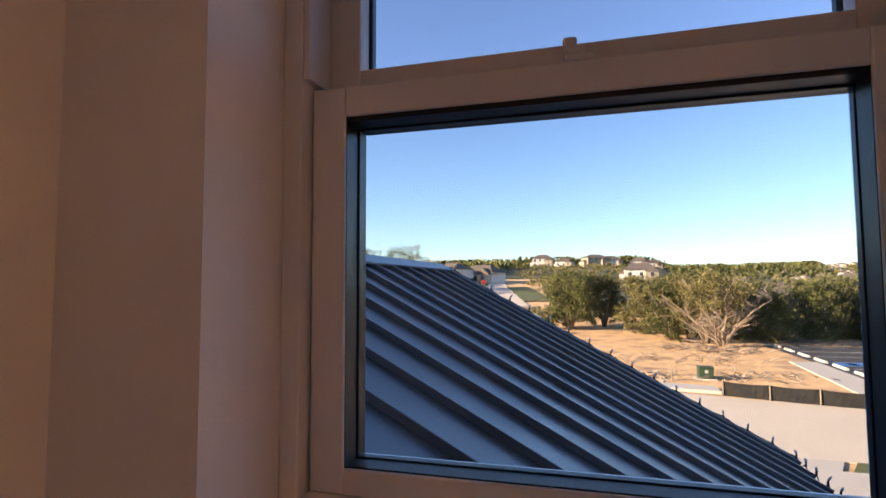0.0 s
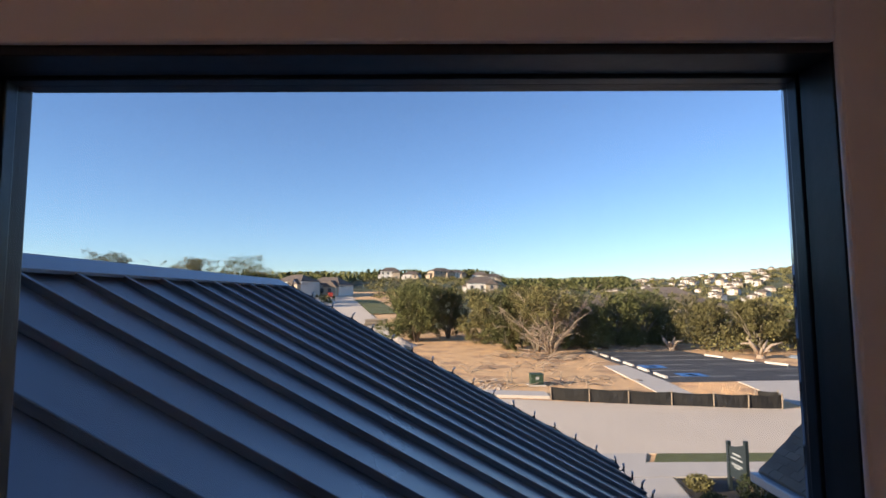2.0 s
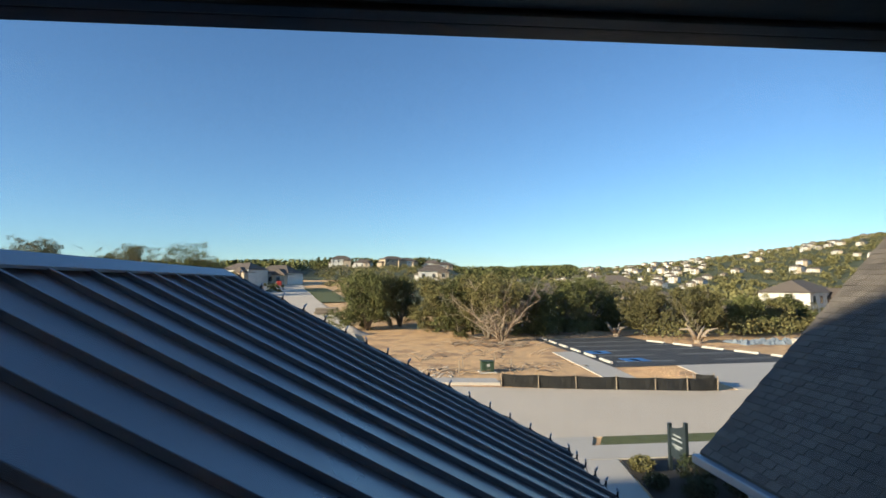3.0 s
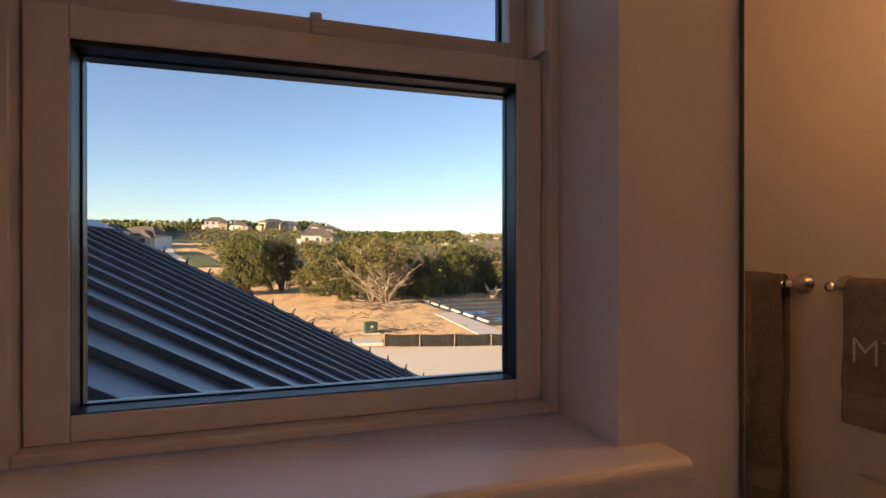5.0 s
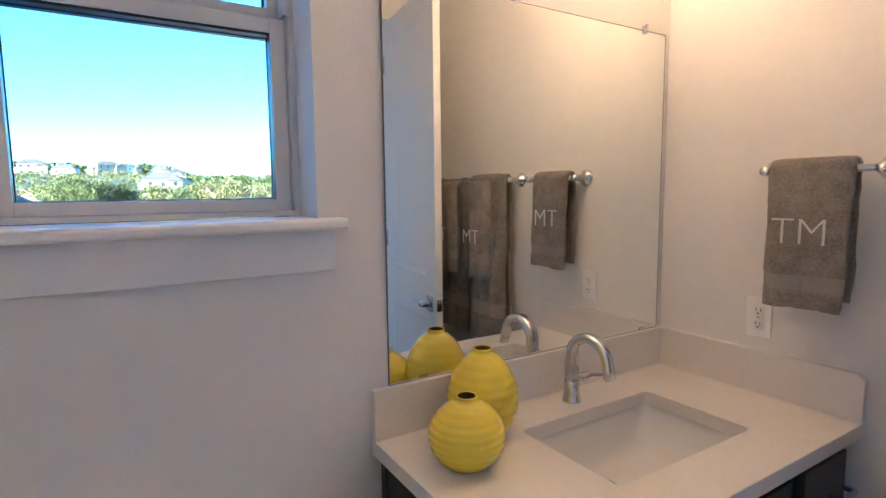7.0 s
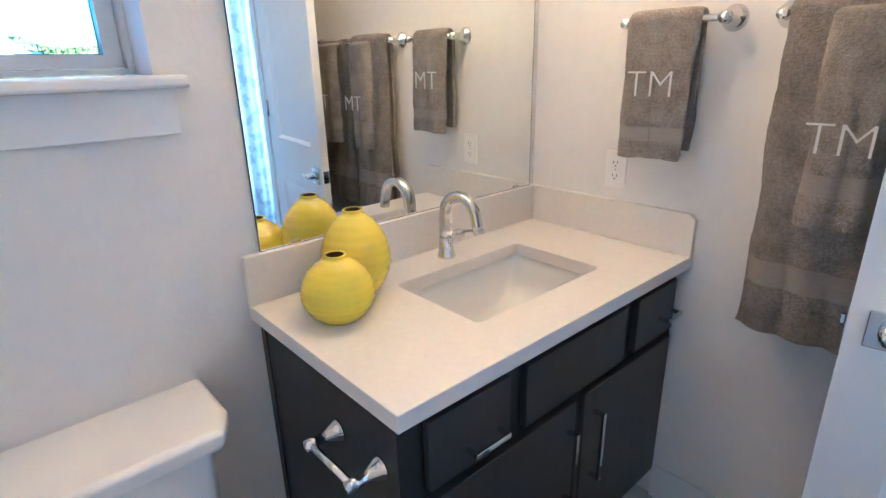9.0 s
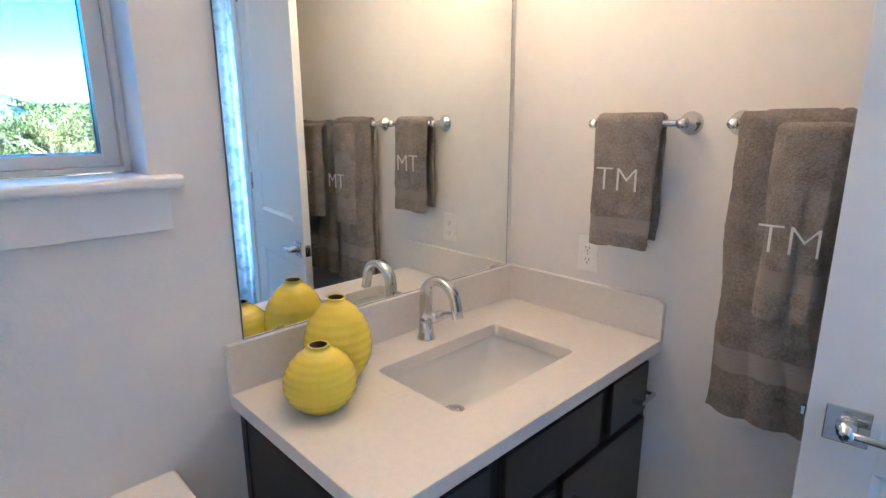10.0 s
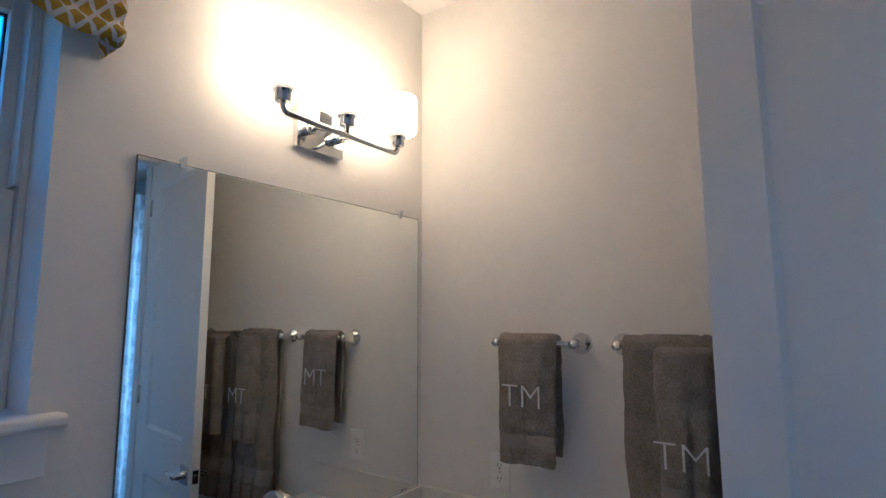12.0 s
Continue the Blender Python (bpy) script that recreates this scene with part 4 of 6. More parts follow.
# ---- toilet ----
def toilet():
    t = thing("toilet", (-1.47, -0.13, 0), "white ceramic two-piece toilet under the window", "toilet")
    def slab_outline(hx, y0, y1, ch):
        return [(-hx, y1), (-hx, y0 + ch * 1.1), (-hx + ch * 0.55, y0), (hx - ch * 0.55, y0), (hx, y0 + ch * 1.1), (hx, y1)]
    def prism(rows, name, bevel, parent=t):
        bm = bmesh.new()
        loops = []
        for pts, z in rows:
            loops.append([bm.verts.new((x, y, z)) for x, y in pts])
        for a, b in zip(loops, loops[1:]):
            for k in range(len(a)):
                bm.faces.new((a[k], a[(k + 1) % len(a)], b[(k + 1) % len(b)], b[k]))
        bm.faces.new(list(reversed(loops[0]))); bm.faces.new(loops[-1])
        ob = part(name, bm, CERAMIC, parent)
        bv = ob.modifiers.new("round", "BEVEL")
        bv.width, bv.segments, bv.angle_limit = bevel, 4, radians(25)
        for p_ in ob.data.polygons:
            p_.use_smooth = True
        return ob
    prism([(slab_outline(0.215, -0.075, 0.115, 0.05), 0.395), (slab_outline(0.232, -0.082, 0.115, 0.05), 0.70)], "tank", 0.012)
    prism([(slab_outline(0.255, -0.105, 0.125, 0.062), 0.7008), (slab_outline(0.262, -0.11, 0.127, 0.062), 0.710), (slab_outline(0.262, -0.11, 0.127, 0.062), 0.737), (slab_outline(0.250, -0.098, 0.12, 0.058), 0.746)], "tank_lid", 0.006)
    bm = bmesh.new()
    lathe(bm, [(0.0, 0), (0.012, 0.0), (0.012, 0.006), (0.0, 0.008)], 20, Matrix.Translation((0.04, -0.084, 0.655)) @ Matrix.Rotation(radians(90), 4, "X"))
    part("flush_button", bm, CHROME, t)
    def egg(hx, y0, y1, n=32):
        cy, hy = (y0 + y1) / 2, (y1 - y0) / 2
        return [(hx * math.cos(2 * math.pi * k / n) * (1 - 0.12 * math.sin(-2 * math.pi * k / n)), cy + hy * math.sin(2 * math.pi * k / n)) for k in range(n)]
    def stack(rows, name, material=CERAMIC):
        bm = bmesh.new()
        loops = [[bm.verts.new((x, y, z)) for x, y in pts] for pts, z in rows]
        for a, b in zip(loops, loops[1:]):
            for k in range(len(a)):
                bm.faces.new((a[k], a[(k + 1) % len(a)], b[(k + 1) % len(b)], b[k])).smooth = True
        bm.faces.new(list(reversed(loops[0]))); bm.faces.new(loops[-1])
        return part(name, bm, material, t)
    stack([(egg(0.115, -0.40, 0.08), -0.003), (egg(0.11, -0.39, 0.08), 0.06), (egg(0.12, -0.42, 0.09), 0.2), (egg(0.17, -0.53, 0.10), 0.33), (egg(0.182, -0.56, 0.10), 0.38), (egg(0.18, -0.56, 0.10), 0.394)], "bowl")
    stack([(egg(0.184, -0.565, -0.085), 0.3945), (egg(0.188, -0.57, -0.085), 0.41), (egg(0.180, -0.56, -0.09), 0.42)], "seat", PLASTIC)
    stack([(egg(0.184, -0.565, -0.085), 0.4205), (egg(0.186, -0.568, -0.085), 0.43), (egg(0.17, -0.55, -0.095), 0.44)], "seat_cover", PLASTIC)


toilet()


def paper_holder():
    h = thing("toilet_paper_holder", (VX0, -0.425, 0.705), "chrome paper holder with flared posts on the cabinet side", "paper holder")
    for y in (-0.075, 0.075):
        bm = bmesh.new()
        lathe(bm, [(0.0, 0.0), (0.025, 0.0), (0.025, 0.003), (0.020, 0.010), (0.013, 0.03), (0.011, 0.05), (0.012, 0.052), (0.012, 0.075), (0.0, 0.077)], 24, Matrix.Translation((-0.0045, y, 0)) @ Matrix.Rotation(radians(-90), 4, "Y"))
        part("post", bm, CHROME, h)
    bm = bmesh.new()
    tube(bm, [(-0.068, -0.08, 0), (-0.069, 0.08, 0)], 0.0075, 14)
    part("roller", bm, CHROME, h)


paper_holder()

# ---- curtain in the hall ----
def curtain():
    c = thing("curtain", (0.05, -2.9, 0), "pale grey marbled floor-length curtain hanging in folds", "curtain")
    bm = bmesh.new()
    cols = []
    for i in range(121):
        x = -0.75 + 1.15 * i / 120
        y = 0.035 * math.sin(x * 42) + 0.012 * math.sin(x * 97)
        cols.append([bm.verts.new((x, y * (0.7 + 0.3 * (1 - z / 2.5)), z)) for z in (0.01, 0.6, 1.2, 1.8, 2.5)])
    for a, b in zip(cols, cols[1:]):
        for k in range(4):
            bm.faces.new((a[k], b[k], b[k + 1], a[k + 1])).smooth = True
    ob = part("cloth", bm, CURTAIN, c)
    so = ob.modifiers.new("thick", "SOLIDIFY")
    so.thickness = 0.003
    bm = bmesh.new()
    tube(bm, [(-0.85, 0, 2.52), (0.48, 0, 2.52)], 0.012, 12)
    part("rod", bm, CHROME, c)


curtain()

# ---- outside: ground ----
GZ = -3.4
def smooth(a, b, v):
    v = min(1.0, max(0.0, (v - a) / (b - a)))
    return v * v * (3 - 2 * v)


def ramp(a, b, v):
    return min(1.0, max(0.0, (v - a) / (b - a)))


def terrain(x, y):
    left = 1 - smooth(8, 42, x - max(0, y - 60) * 0.06)
    z = GZ + 12.5 * (ramp(62, 235, y) * 0.6 + smooth(50, 260, y) * 0.4) * left
    z -= 2.2 * smooth(45, 90, y) * (1 - left)
    r = math.hypot(x, y)
    z += (1 - left) * 19 * smooth(230, 640, r)
    z += 34 * smooth(0.25, 1.25, x / max(y, 1.0)) * smooth(170, 640, r) * (1 if y > 0 else 0)
    z += 7 * left * smooth(240, 500, y)
    return z


def ground():
    def graded(lim_lo, lim_hi, fine_lo, fine_hi, step):
        v = list(np.arange(fine_lo, fine_hi + 0.01, step))
        s, a = step, fine_lo
        while a > lim_lo:
            s *= 1.25
            a -= s
            v.insert(0, a)
        s, a = step, fine_hi
        while a < lim_hi:
            s *= 1.13
            a += s
            v.append(a)
        return v
    xs, ys = graded(-1500, 1700, -40, 70, 2.0), graded(-700, 1900, 5, 110, 2.0)
    nx = len(xs)
    verts = [(x, y, terrain(x, y) + 0.05 * noise.noise((x * 0.3, y * 0.3, 0)) * smooth(28, 36, y)) for y in ys for x in xs]
    faces, index = [], []
    for j in range(len(ys) - 1):
        for i in range(nx - 1):
            faces.append((j * nx + i, j * nx + i + 1, (j + 1) * nx + i + 1, (j + 1) * nx + i))
            index.append(0 if (ys[j] < 72 and -60 < xs[i] < 60) or (ys[j] < 150 and -35 < xs[i] < -4) else 1)
    me = bpy.data.meshes.new("ground")
    me.from_pydata(verts, [], faces)
    me.materials.append(DIRT)
    me.materials.append(WOODS)
    me.polygons.foreach_set("material_index", index)
    me.polygons.foreach_set("use_smooth", [True] * len(faces))
    structure(new("ground", me), "tan bare dirt giving way to scrub hills", "ground")


ground()


def slab(name, material, outline, z0, z1, label, category, kind="structure", bevel=0.0):
    bm = bmesh.new()
    a = [bm.verts.new((x, y, z0)) for x, y in outline]
    b = [bm.verts.new((x, y, z1)) for x, y in outline]
    bm.faces.new(list(reversed(a)))
    bm.faces.new(b)
    for k in range(len(a)):
        j = (k + 1) % len(a)
        bm.faces.new((a[k], a[j], b[j], b[k]))
    if bevel:
        bmesh.ops.bevel(bm, geom=[e for e in bm.edges if e.verts[0] in b and e.verts[1] in b], offset=bevel, segments=2, affect="EDGES")
    return tagged(part(name, bm, material), label, category, kind=kind)


def far_edge(x):      # far kerb line of the road
    return 26.9 - 0.255 * x + 0.009 * max(0, x - 6) ** 2 if x < 14 else 23.9 + 0.02 * (x - 14)


road_out = [(x, 17.35) for x in (-60, -20, 0, 10, 30, 70)] + [(x, far_edge(x)) for x in (70, 40, 24, 18, 14, 11, 8, 5, 2, 0)] + [(-4, 29.5), (-10, 33), (-30, 37), (-60, 38)]
slab("road", ROADMAT, road_out, GZ - 0.3, GZ + 0.035, "pale concrete street in low sun", "road")


def strip(name, material, centre, width, lift, label, category):
    """A road or path laid along a line over the slope."""
    bm = bmesh.new()
    rows = []
    pts = []
    for a, b in zip(centre, centre[1:]):
        n = max(2, int(math.hypot(b[0] - a[0], b[1] - a[1]) / 3))
        pts += [(a[0] + (b[0] - a[0]) * k / n, a[1] + (b[1] - a[1]) * k / n) for k in range(n)]
    pts.append(centre[-1])
    for k, p in enumerate(pts):
        q0, q1 = pts[max(0, k - 1)], pts[min(len(pts) - 1, k + 1)]
        d = Vector((q1[0] - q0[0], q1[1] - q0[1])).normalized()
        nrm = Vector((-d.y, d.x)) * width / 2
        row = []
        for s in (1, -1):
            x, y = p[0] + s * nrm.x, p[1] + s * nrm.y
            row.append((x, y, terrain(p[0], p[1]) + lift))
        rows.append([bm.verts.new(r) for r in row] + [bm.verts.new((r[0], r[1], r[2] - 0.6)) for r in row])
    for a, b in zip(rows, rows[1:]):
        bm.faces.new((a[0], b[0], b[1], a[1]))
        bm.faces.new((a[2], b[2], b[0], a[0]))
        bm.faces.new((a[1], b[1], b[3], a[3]))
    return structure(part(name, bm, material), label, category)


strip("side_road", ROADMAT, [(-7.5, 35), (-10.5, 60), (-15.5, 82), (-20.5, 102), (-29.5, 140), (-38, 180)], 9.0, 0.22, "pale concrete street climbing towards houses", "road")
strip("lawn_strip", GRASS, [(-11, 93), (-15, 110), (-19, 124)], 5.0, 0.15, "green lawn strip beside the street", "lawn")
strip("lawn_strip_2", GRASS, [(-25.5, 100), (-31, 120)], 4.0, 0.18, "green lawn strip before the houses", "lawn")
strip("hill_road", ROADMAT, [(52, 92), (60, 118), (74, 150), (92, 176), (120, 190)], 8.0, 0.5, "pale street winding through the far houses", "road")

# near side: verge, pavement, drive, planting bed
slab("verge", GRASS, [(4.95, 16.4), (40, 16.4), (40, 17.3), (5.4, 17.3)], GZ - 0.2, GZ + 0.05, "narrow green grass verge", "lawn")
slab("pavement", WALKMAT, [(-30, 15.1), (40, 15.1), (40, 16.38), (-30, 16.38)], GZ - 0.2, GZ + 0.055, "pale concrete pavement", "pavement")
slab("driveway", WALKMAT, [(-6, 0.6), (3.3, 0.6), (3.3, 7.6), (4.3, 10.5), (4.95, 15.08), (-6, 15.08)], GZ - 0.2, GZ + 0.05, "pale concrete driveway between the wings", "pavement")
slab("driveway_apron", WALKMAT, [(-6, 16.4), (4.7, 16.4), (5.1, 17.33), (-6, 17.33)], GZ - 0.2, GZ + 0.05, "pale concrete driveway apron", "pavement")
slab("planting_bed", MULCH, [(3.4, 7.6), (16, 7.6), (16, 15.05), (5.05, 15.05), (4.4, 10.5)], GZ - 0.2, GZ + 0.03, "dark mulched planting bed in shade", "planting bed")
# far side: lot, drive and paths
slab("parking_lot", ASPHALT, [(11.8, 31.3), (25.4, 31.9), (25.0, 34.2), (20.9, 43.4), (20.2, 48.2), (11.3, 47.6)], GZ - 0.2, GZ + 0.04, "fresh black asphalt parking lot", "parking lot")
slab("lot_drive", WALKMAT, [(14.7, 24.0), (18.6, 24.0), (25.4, 28.3), (25.6, 31.85), (15.8, 31.35), (15.1, 27.0)], GZ - 0.2, GZ + 0.045, "pale concrete entrance drive to the lot", "pavement")
slab("lot_path", WALKMAT, [(9.6, 24.9), (11.2, 25.0), (11.65, 31.0), (11.75, 38.5), (10.2, 38.5), (9.9, 31.0)], GZ - 0.2, GZ + 0.05, "pale concrete footpath beside the lot", "pavement")
slab("far_pavement", WALKMAT, [(-4, 27.9), (3.9, 26.6), (3.9, 27.9), (-4, 29.3)], GZ - 0.2, GZ + 0.14, "pale concrete kerb and pavement stub", "pavement")


def bar_mark(name, material, cx, cy, lx, ly, rz, label):
    bm = bmesh.new()
    box(bm, -lx / 2, lx / 2, -ly / 2, ly / 2, 0, 0.006)
    ob = part(name, bm, material)
    ob.location, ob.rotation_euler = (cx, cy, GZ + 0.041), (0, 0, radians(rz))
    structure(ob, label, "road marking")


for k in range(6):
    bar_mark("lot_line", PAINTW, 14.3, 33.2 + 2.75 * k, 4.8, 0.11, 1.5, "white painted parking line")
for k in range(5):
    bar_mark("lot_line", PAINTW, 21.6 - 0.9 * k, 33.5 + 2.75 * k, 4.2, 0.11, 1.5, "white painted parking line")
for x, y in ((14.3, 33.9), (13.4, 37.9)):
    bar_mark("parking_symbol", PAINTB, x, y, 1.6, 1.5, 0, "blue painted accessible parking square")
    bar_mark("parking_symbol_mark", PAINTW, x, y, 0.5, 0.9, 20, "white painted symbol")

def wheel_stop(x, y, rz):
    bm = bmesh.new()
    pts = [(-0.09, 0), (0.09, 0), (0.09, 0.06), (0.055, 0.14), (-0.055, 0.14), (-0.09, 0.06)]
    a = [bm.verts.new((-0.9, p, q)) for p, q in pts]
    b = [bm.verts.new((0.9, p, q)) for p, q in pts]
    bm.faces.new(a); bm.faces.new(list(reversed(b)))
    for k in range(6):
        bm.faces.new((a[k], b[k], b[(k + 1) % 6], a[(k + 1) % 6]))
    ob = tagged(part("wheel_stop", bm, STOP), "pale concrete wheel stop on the asphalt", "wheel stop", "wheel stops of the lot")
    ob.location, ob.rotation_euler = (x, y, GZ + 0.042), (0, 0, radians(rz))


for k in range(6):
    wheel_stop(12.15 - 0.03 * k, 33.4 + 2.75 * k, 90)
for k in range(5):
    wheel_stop(24.6 - 1.0 * k, 33.6 + 2.45 * k, 112)

# ---- silt fence ----
def silt_fence():
    f = thing("silt_fence", (8.5, 25, GZ), "low black silt fence on wooden stakes along the kerb", "fence")
    line = [(3.9, 26.35), (5.6, 25.75), (7.3, 25.25), (9.1, 24.75), (10.8, 24.3), (12.2, 24.0), (13.6, 23.85), (13.9, 24.6), (13.2, 25.2)]
    bm = bmesh.new()
    rows = []
    for a, b in zip(line, line[1:]):
        for k in range(8):
            u = k / 8
            x, y = a[0] + (b[0] - a[0]) * u, a[1] + (b[1] - a[1]) * u
            sag = 0.05 * math.sin(math.pi * u)
            rows.append([bm.verts.new((x - 8.5, y - 25 + 0.03 * math.sin(9 * u + z * 5), z)) for z in (0, 0.22, 0.44, 0.64 - sag)])
    for a, b in zip(rows, rows[1:]):
        for k in range(3):
            bm.faces.new((a[k], b[k], b[k + 1], a[k + 1]))
    ob = part("fabric", bm, FENCE, f)
    so = ob.modifiers.new("thick", "SOLIDIFY")
    so.thickness = 0.01
    for x, y in line:
        boxes("post", [STAKE], [(x - 8.5 - 0.02, x - 8.5 + 0.02, y - 25 - 0.06, y - 25 - 0.02, -0.1, 0.72)], f)


silt_fence()

# ---- utility box, stakes, brush ----
def utility_box():
    u = thing("utility_box", (3.95, 30.6, GZ), "dark green pad-mounted utility box with a white label", "utility box")
    boxes("pad", [WALKMAT], [(-0.5, 0.5, -0.45, 0.45, -0.1, 0.07)], u, 0.01)
    boxes("cabinet", [GREENBOX], [(-0.36, 0.36, -0.32, 0.32, 0.07, 0.60)], u, 0.03)
    boxes("lid", [GREENBOX], [(-0.38, 0.38, -0.35, 0.34, 0.6005, 0.67)], u, 0.03)
    boxes("label_plate", [PAINTW], [(-0.07, 0.09, -0.329, -0.322, 0.36, 0.52)], u)


utility_box()


def stake(x, y, h, tilt):
    bm = bmesh.new()
    box(bm, -0.03, 0.03, -0.02, 0.02, -0.1, h, bevel=0.004)
    ob = tagged(part("survey_stake", bm, STAKE), "pale wooden survey stake in the dirt", "stake", "survey stakes")
    ob.matrix_world = Matrix.Translation((x, y, terrain(x, y))) @ Matrix.Rotation(radians(tilt), 4, "Y")


for x, y, h, tl in ((2.2, 29.9, 0.8, 4), (2.7, 31.6, 0.9, -3), (5.4, 31.0, 0.7, 5), (5.0, 34.0, 0.7, 3)):
    stake(x, y, h, tl)


def brush(x, y, n, spread, length, seed, label="tangle of pale dead branches on the dirt"):
    rng = random.Random(seed)
    bm = bmesh.new()
    for _ in range(n):
        a, l = rng.uniform(0, 6.28), length * rng.uniform(0.4, 1)
        px, py = rng.gauss(0, spread), rng.gauss(0, spread * 0.6)
        tilt = rng.uniform(0.02, 0.35)
        p0 = Vector((px, py, 0.03))
        p1 = p0 + Vector((math.cos(a) * l * 0.5, math.sin(a) * l * 0.5, tilt * l * 0.6 + rng.uniform(0, 0.1)))
        p2 = p1 + Vector((math.cos(a + 0.4) * l * 0.5, math.sin(a + 0.4) * l * 0.5, tilt * l * 0.2))
        tube(bm, [p0, p1, p2], [0.03, 0.02, 0.008], 4)
    ob = tagged(part("brush_pile", bm, DEADWOOD), label, "brush pile", "brush piles", "stuff")
    ob.location = (x, y, terrain(x, y))


for k, (x, y, n, s, l) in enumerate(((5.6, 44.5, 60, 1.8, 2.4), (7.2, 43.2, 50, 1.3, 1.8), (1.6, 31.0, 22, 1.1, 1.8), (6.0, 31.2, 30, 1.0, 1.2), (15.5, 49.8, 40, 1.6, 1.8), (0.5, 38.0, 26, 3.0, 1.6), (5.5, 38.0, 26, 3.0, 1.6), (8.0, 32.5, 24, 1.3, 0.8), (19, 49.5, 30, 1.4, 1.4))):
    brush(x, y, n, s, l, 40 + k)


def clods(name, x0, x1, y0, y1, n, smin, smax, material, seed, label):
    """Loose stones and clods lying on the ground."""
    rng = random.Random(seed)
    verts, faces = [], []
    for _ in range(n):
        x, y = rng.uniform(x0, x1), rng.uniform(y0, y1)
        s = rng.uniform(smin, smax)
        z = terrain(x, y)
        b = len(verts)
        for dx, dy, dz in ((1, 0, 0.1), (0.2, 1, 0.05), (-1, 0.1, 0.1), (0, -1, 0.05), (0.1, 0.1, 0.75), (0, 0, -0.5)):
            verts.append((x + dx * s * rng.uniform(0.7, 1.3), y + dy * s * rng.uniform(0.7, 1.3), z + dz * s * rng.uniform(0.6, 1.2)))
        for q in ((0, 1, 4), (1, 2, 4), (2, 3, 4), (3, 0, 4), (1, 0, 5), (2, 1, 5), (3, 2, 5), (0, 3, 5)):
            faces.append(tuple(b + i for i in q))
    me = bpy.data.meshes.new(name)
    me.from_pydata(verts, [], faces)
    me.materials.append(material)
    tagged(new(name, me), label, "stones", kind="stuff")


clods("dirt_clods", -6, 10, 29, 60, 1500, 0.02, 0.07, DIRT, 5, "loose dirt clods and stones on the cleared lot")
clods("gravel_island", 11.3, 15.2, 25.3, 31.0, 700, 0.02, 0.06, DIRT, 6, "loose stones on the dirt island by the lot")
clods("roadside_rubble", -9, 2, 28, 33, 400, 0.04, 0.14, SAND, 7, "pale rubble along the kerb")

def mound(x, y, r, h, seed):
    rng = random.Random(seed)
    bm = bmesh.new()
    rings = []
    for k in range(9):
        u = k / 8
        rings.append([bm.verts.new(((r * (1 - u) + 0.05) * (1 + 0.14 * noise.noise((math.cos(a), math.sin(a), u * 3 + seed))) * math.cos(a) * 1.35, (r * (1 - u) + 0.05) * math.sin(a), h * (u ** 1.15) - 0.15 + 0.1 * noise.noise((a, u * 4, seed)))) for a in (2 * math.pi * i / 28 for i in range(28))])
    for a, b in zip(rings, rings[1:]):
        for i in range(28):
            bm.faces.new((a[i], a[(i + 1) % 28], b[(i + 1) % 28], b[i])).smooth = True
    bm.faces.new(rings[-1])
    ob = tagged(part("gravel_mound", bm, SAND), "pale mound of gravel on the dirt", "mound")
    ob.location = (x, y, terrain(x, y))


mound(-5.75, 55.0, 1.75, 1.05, 2)

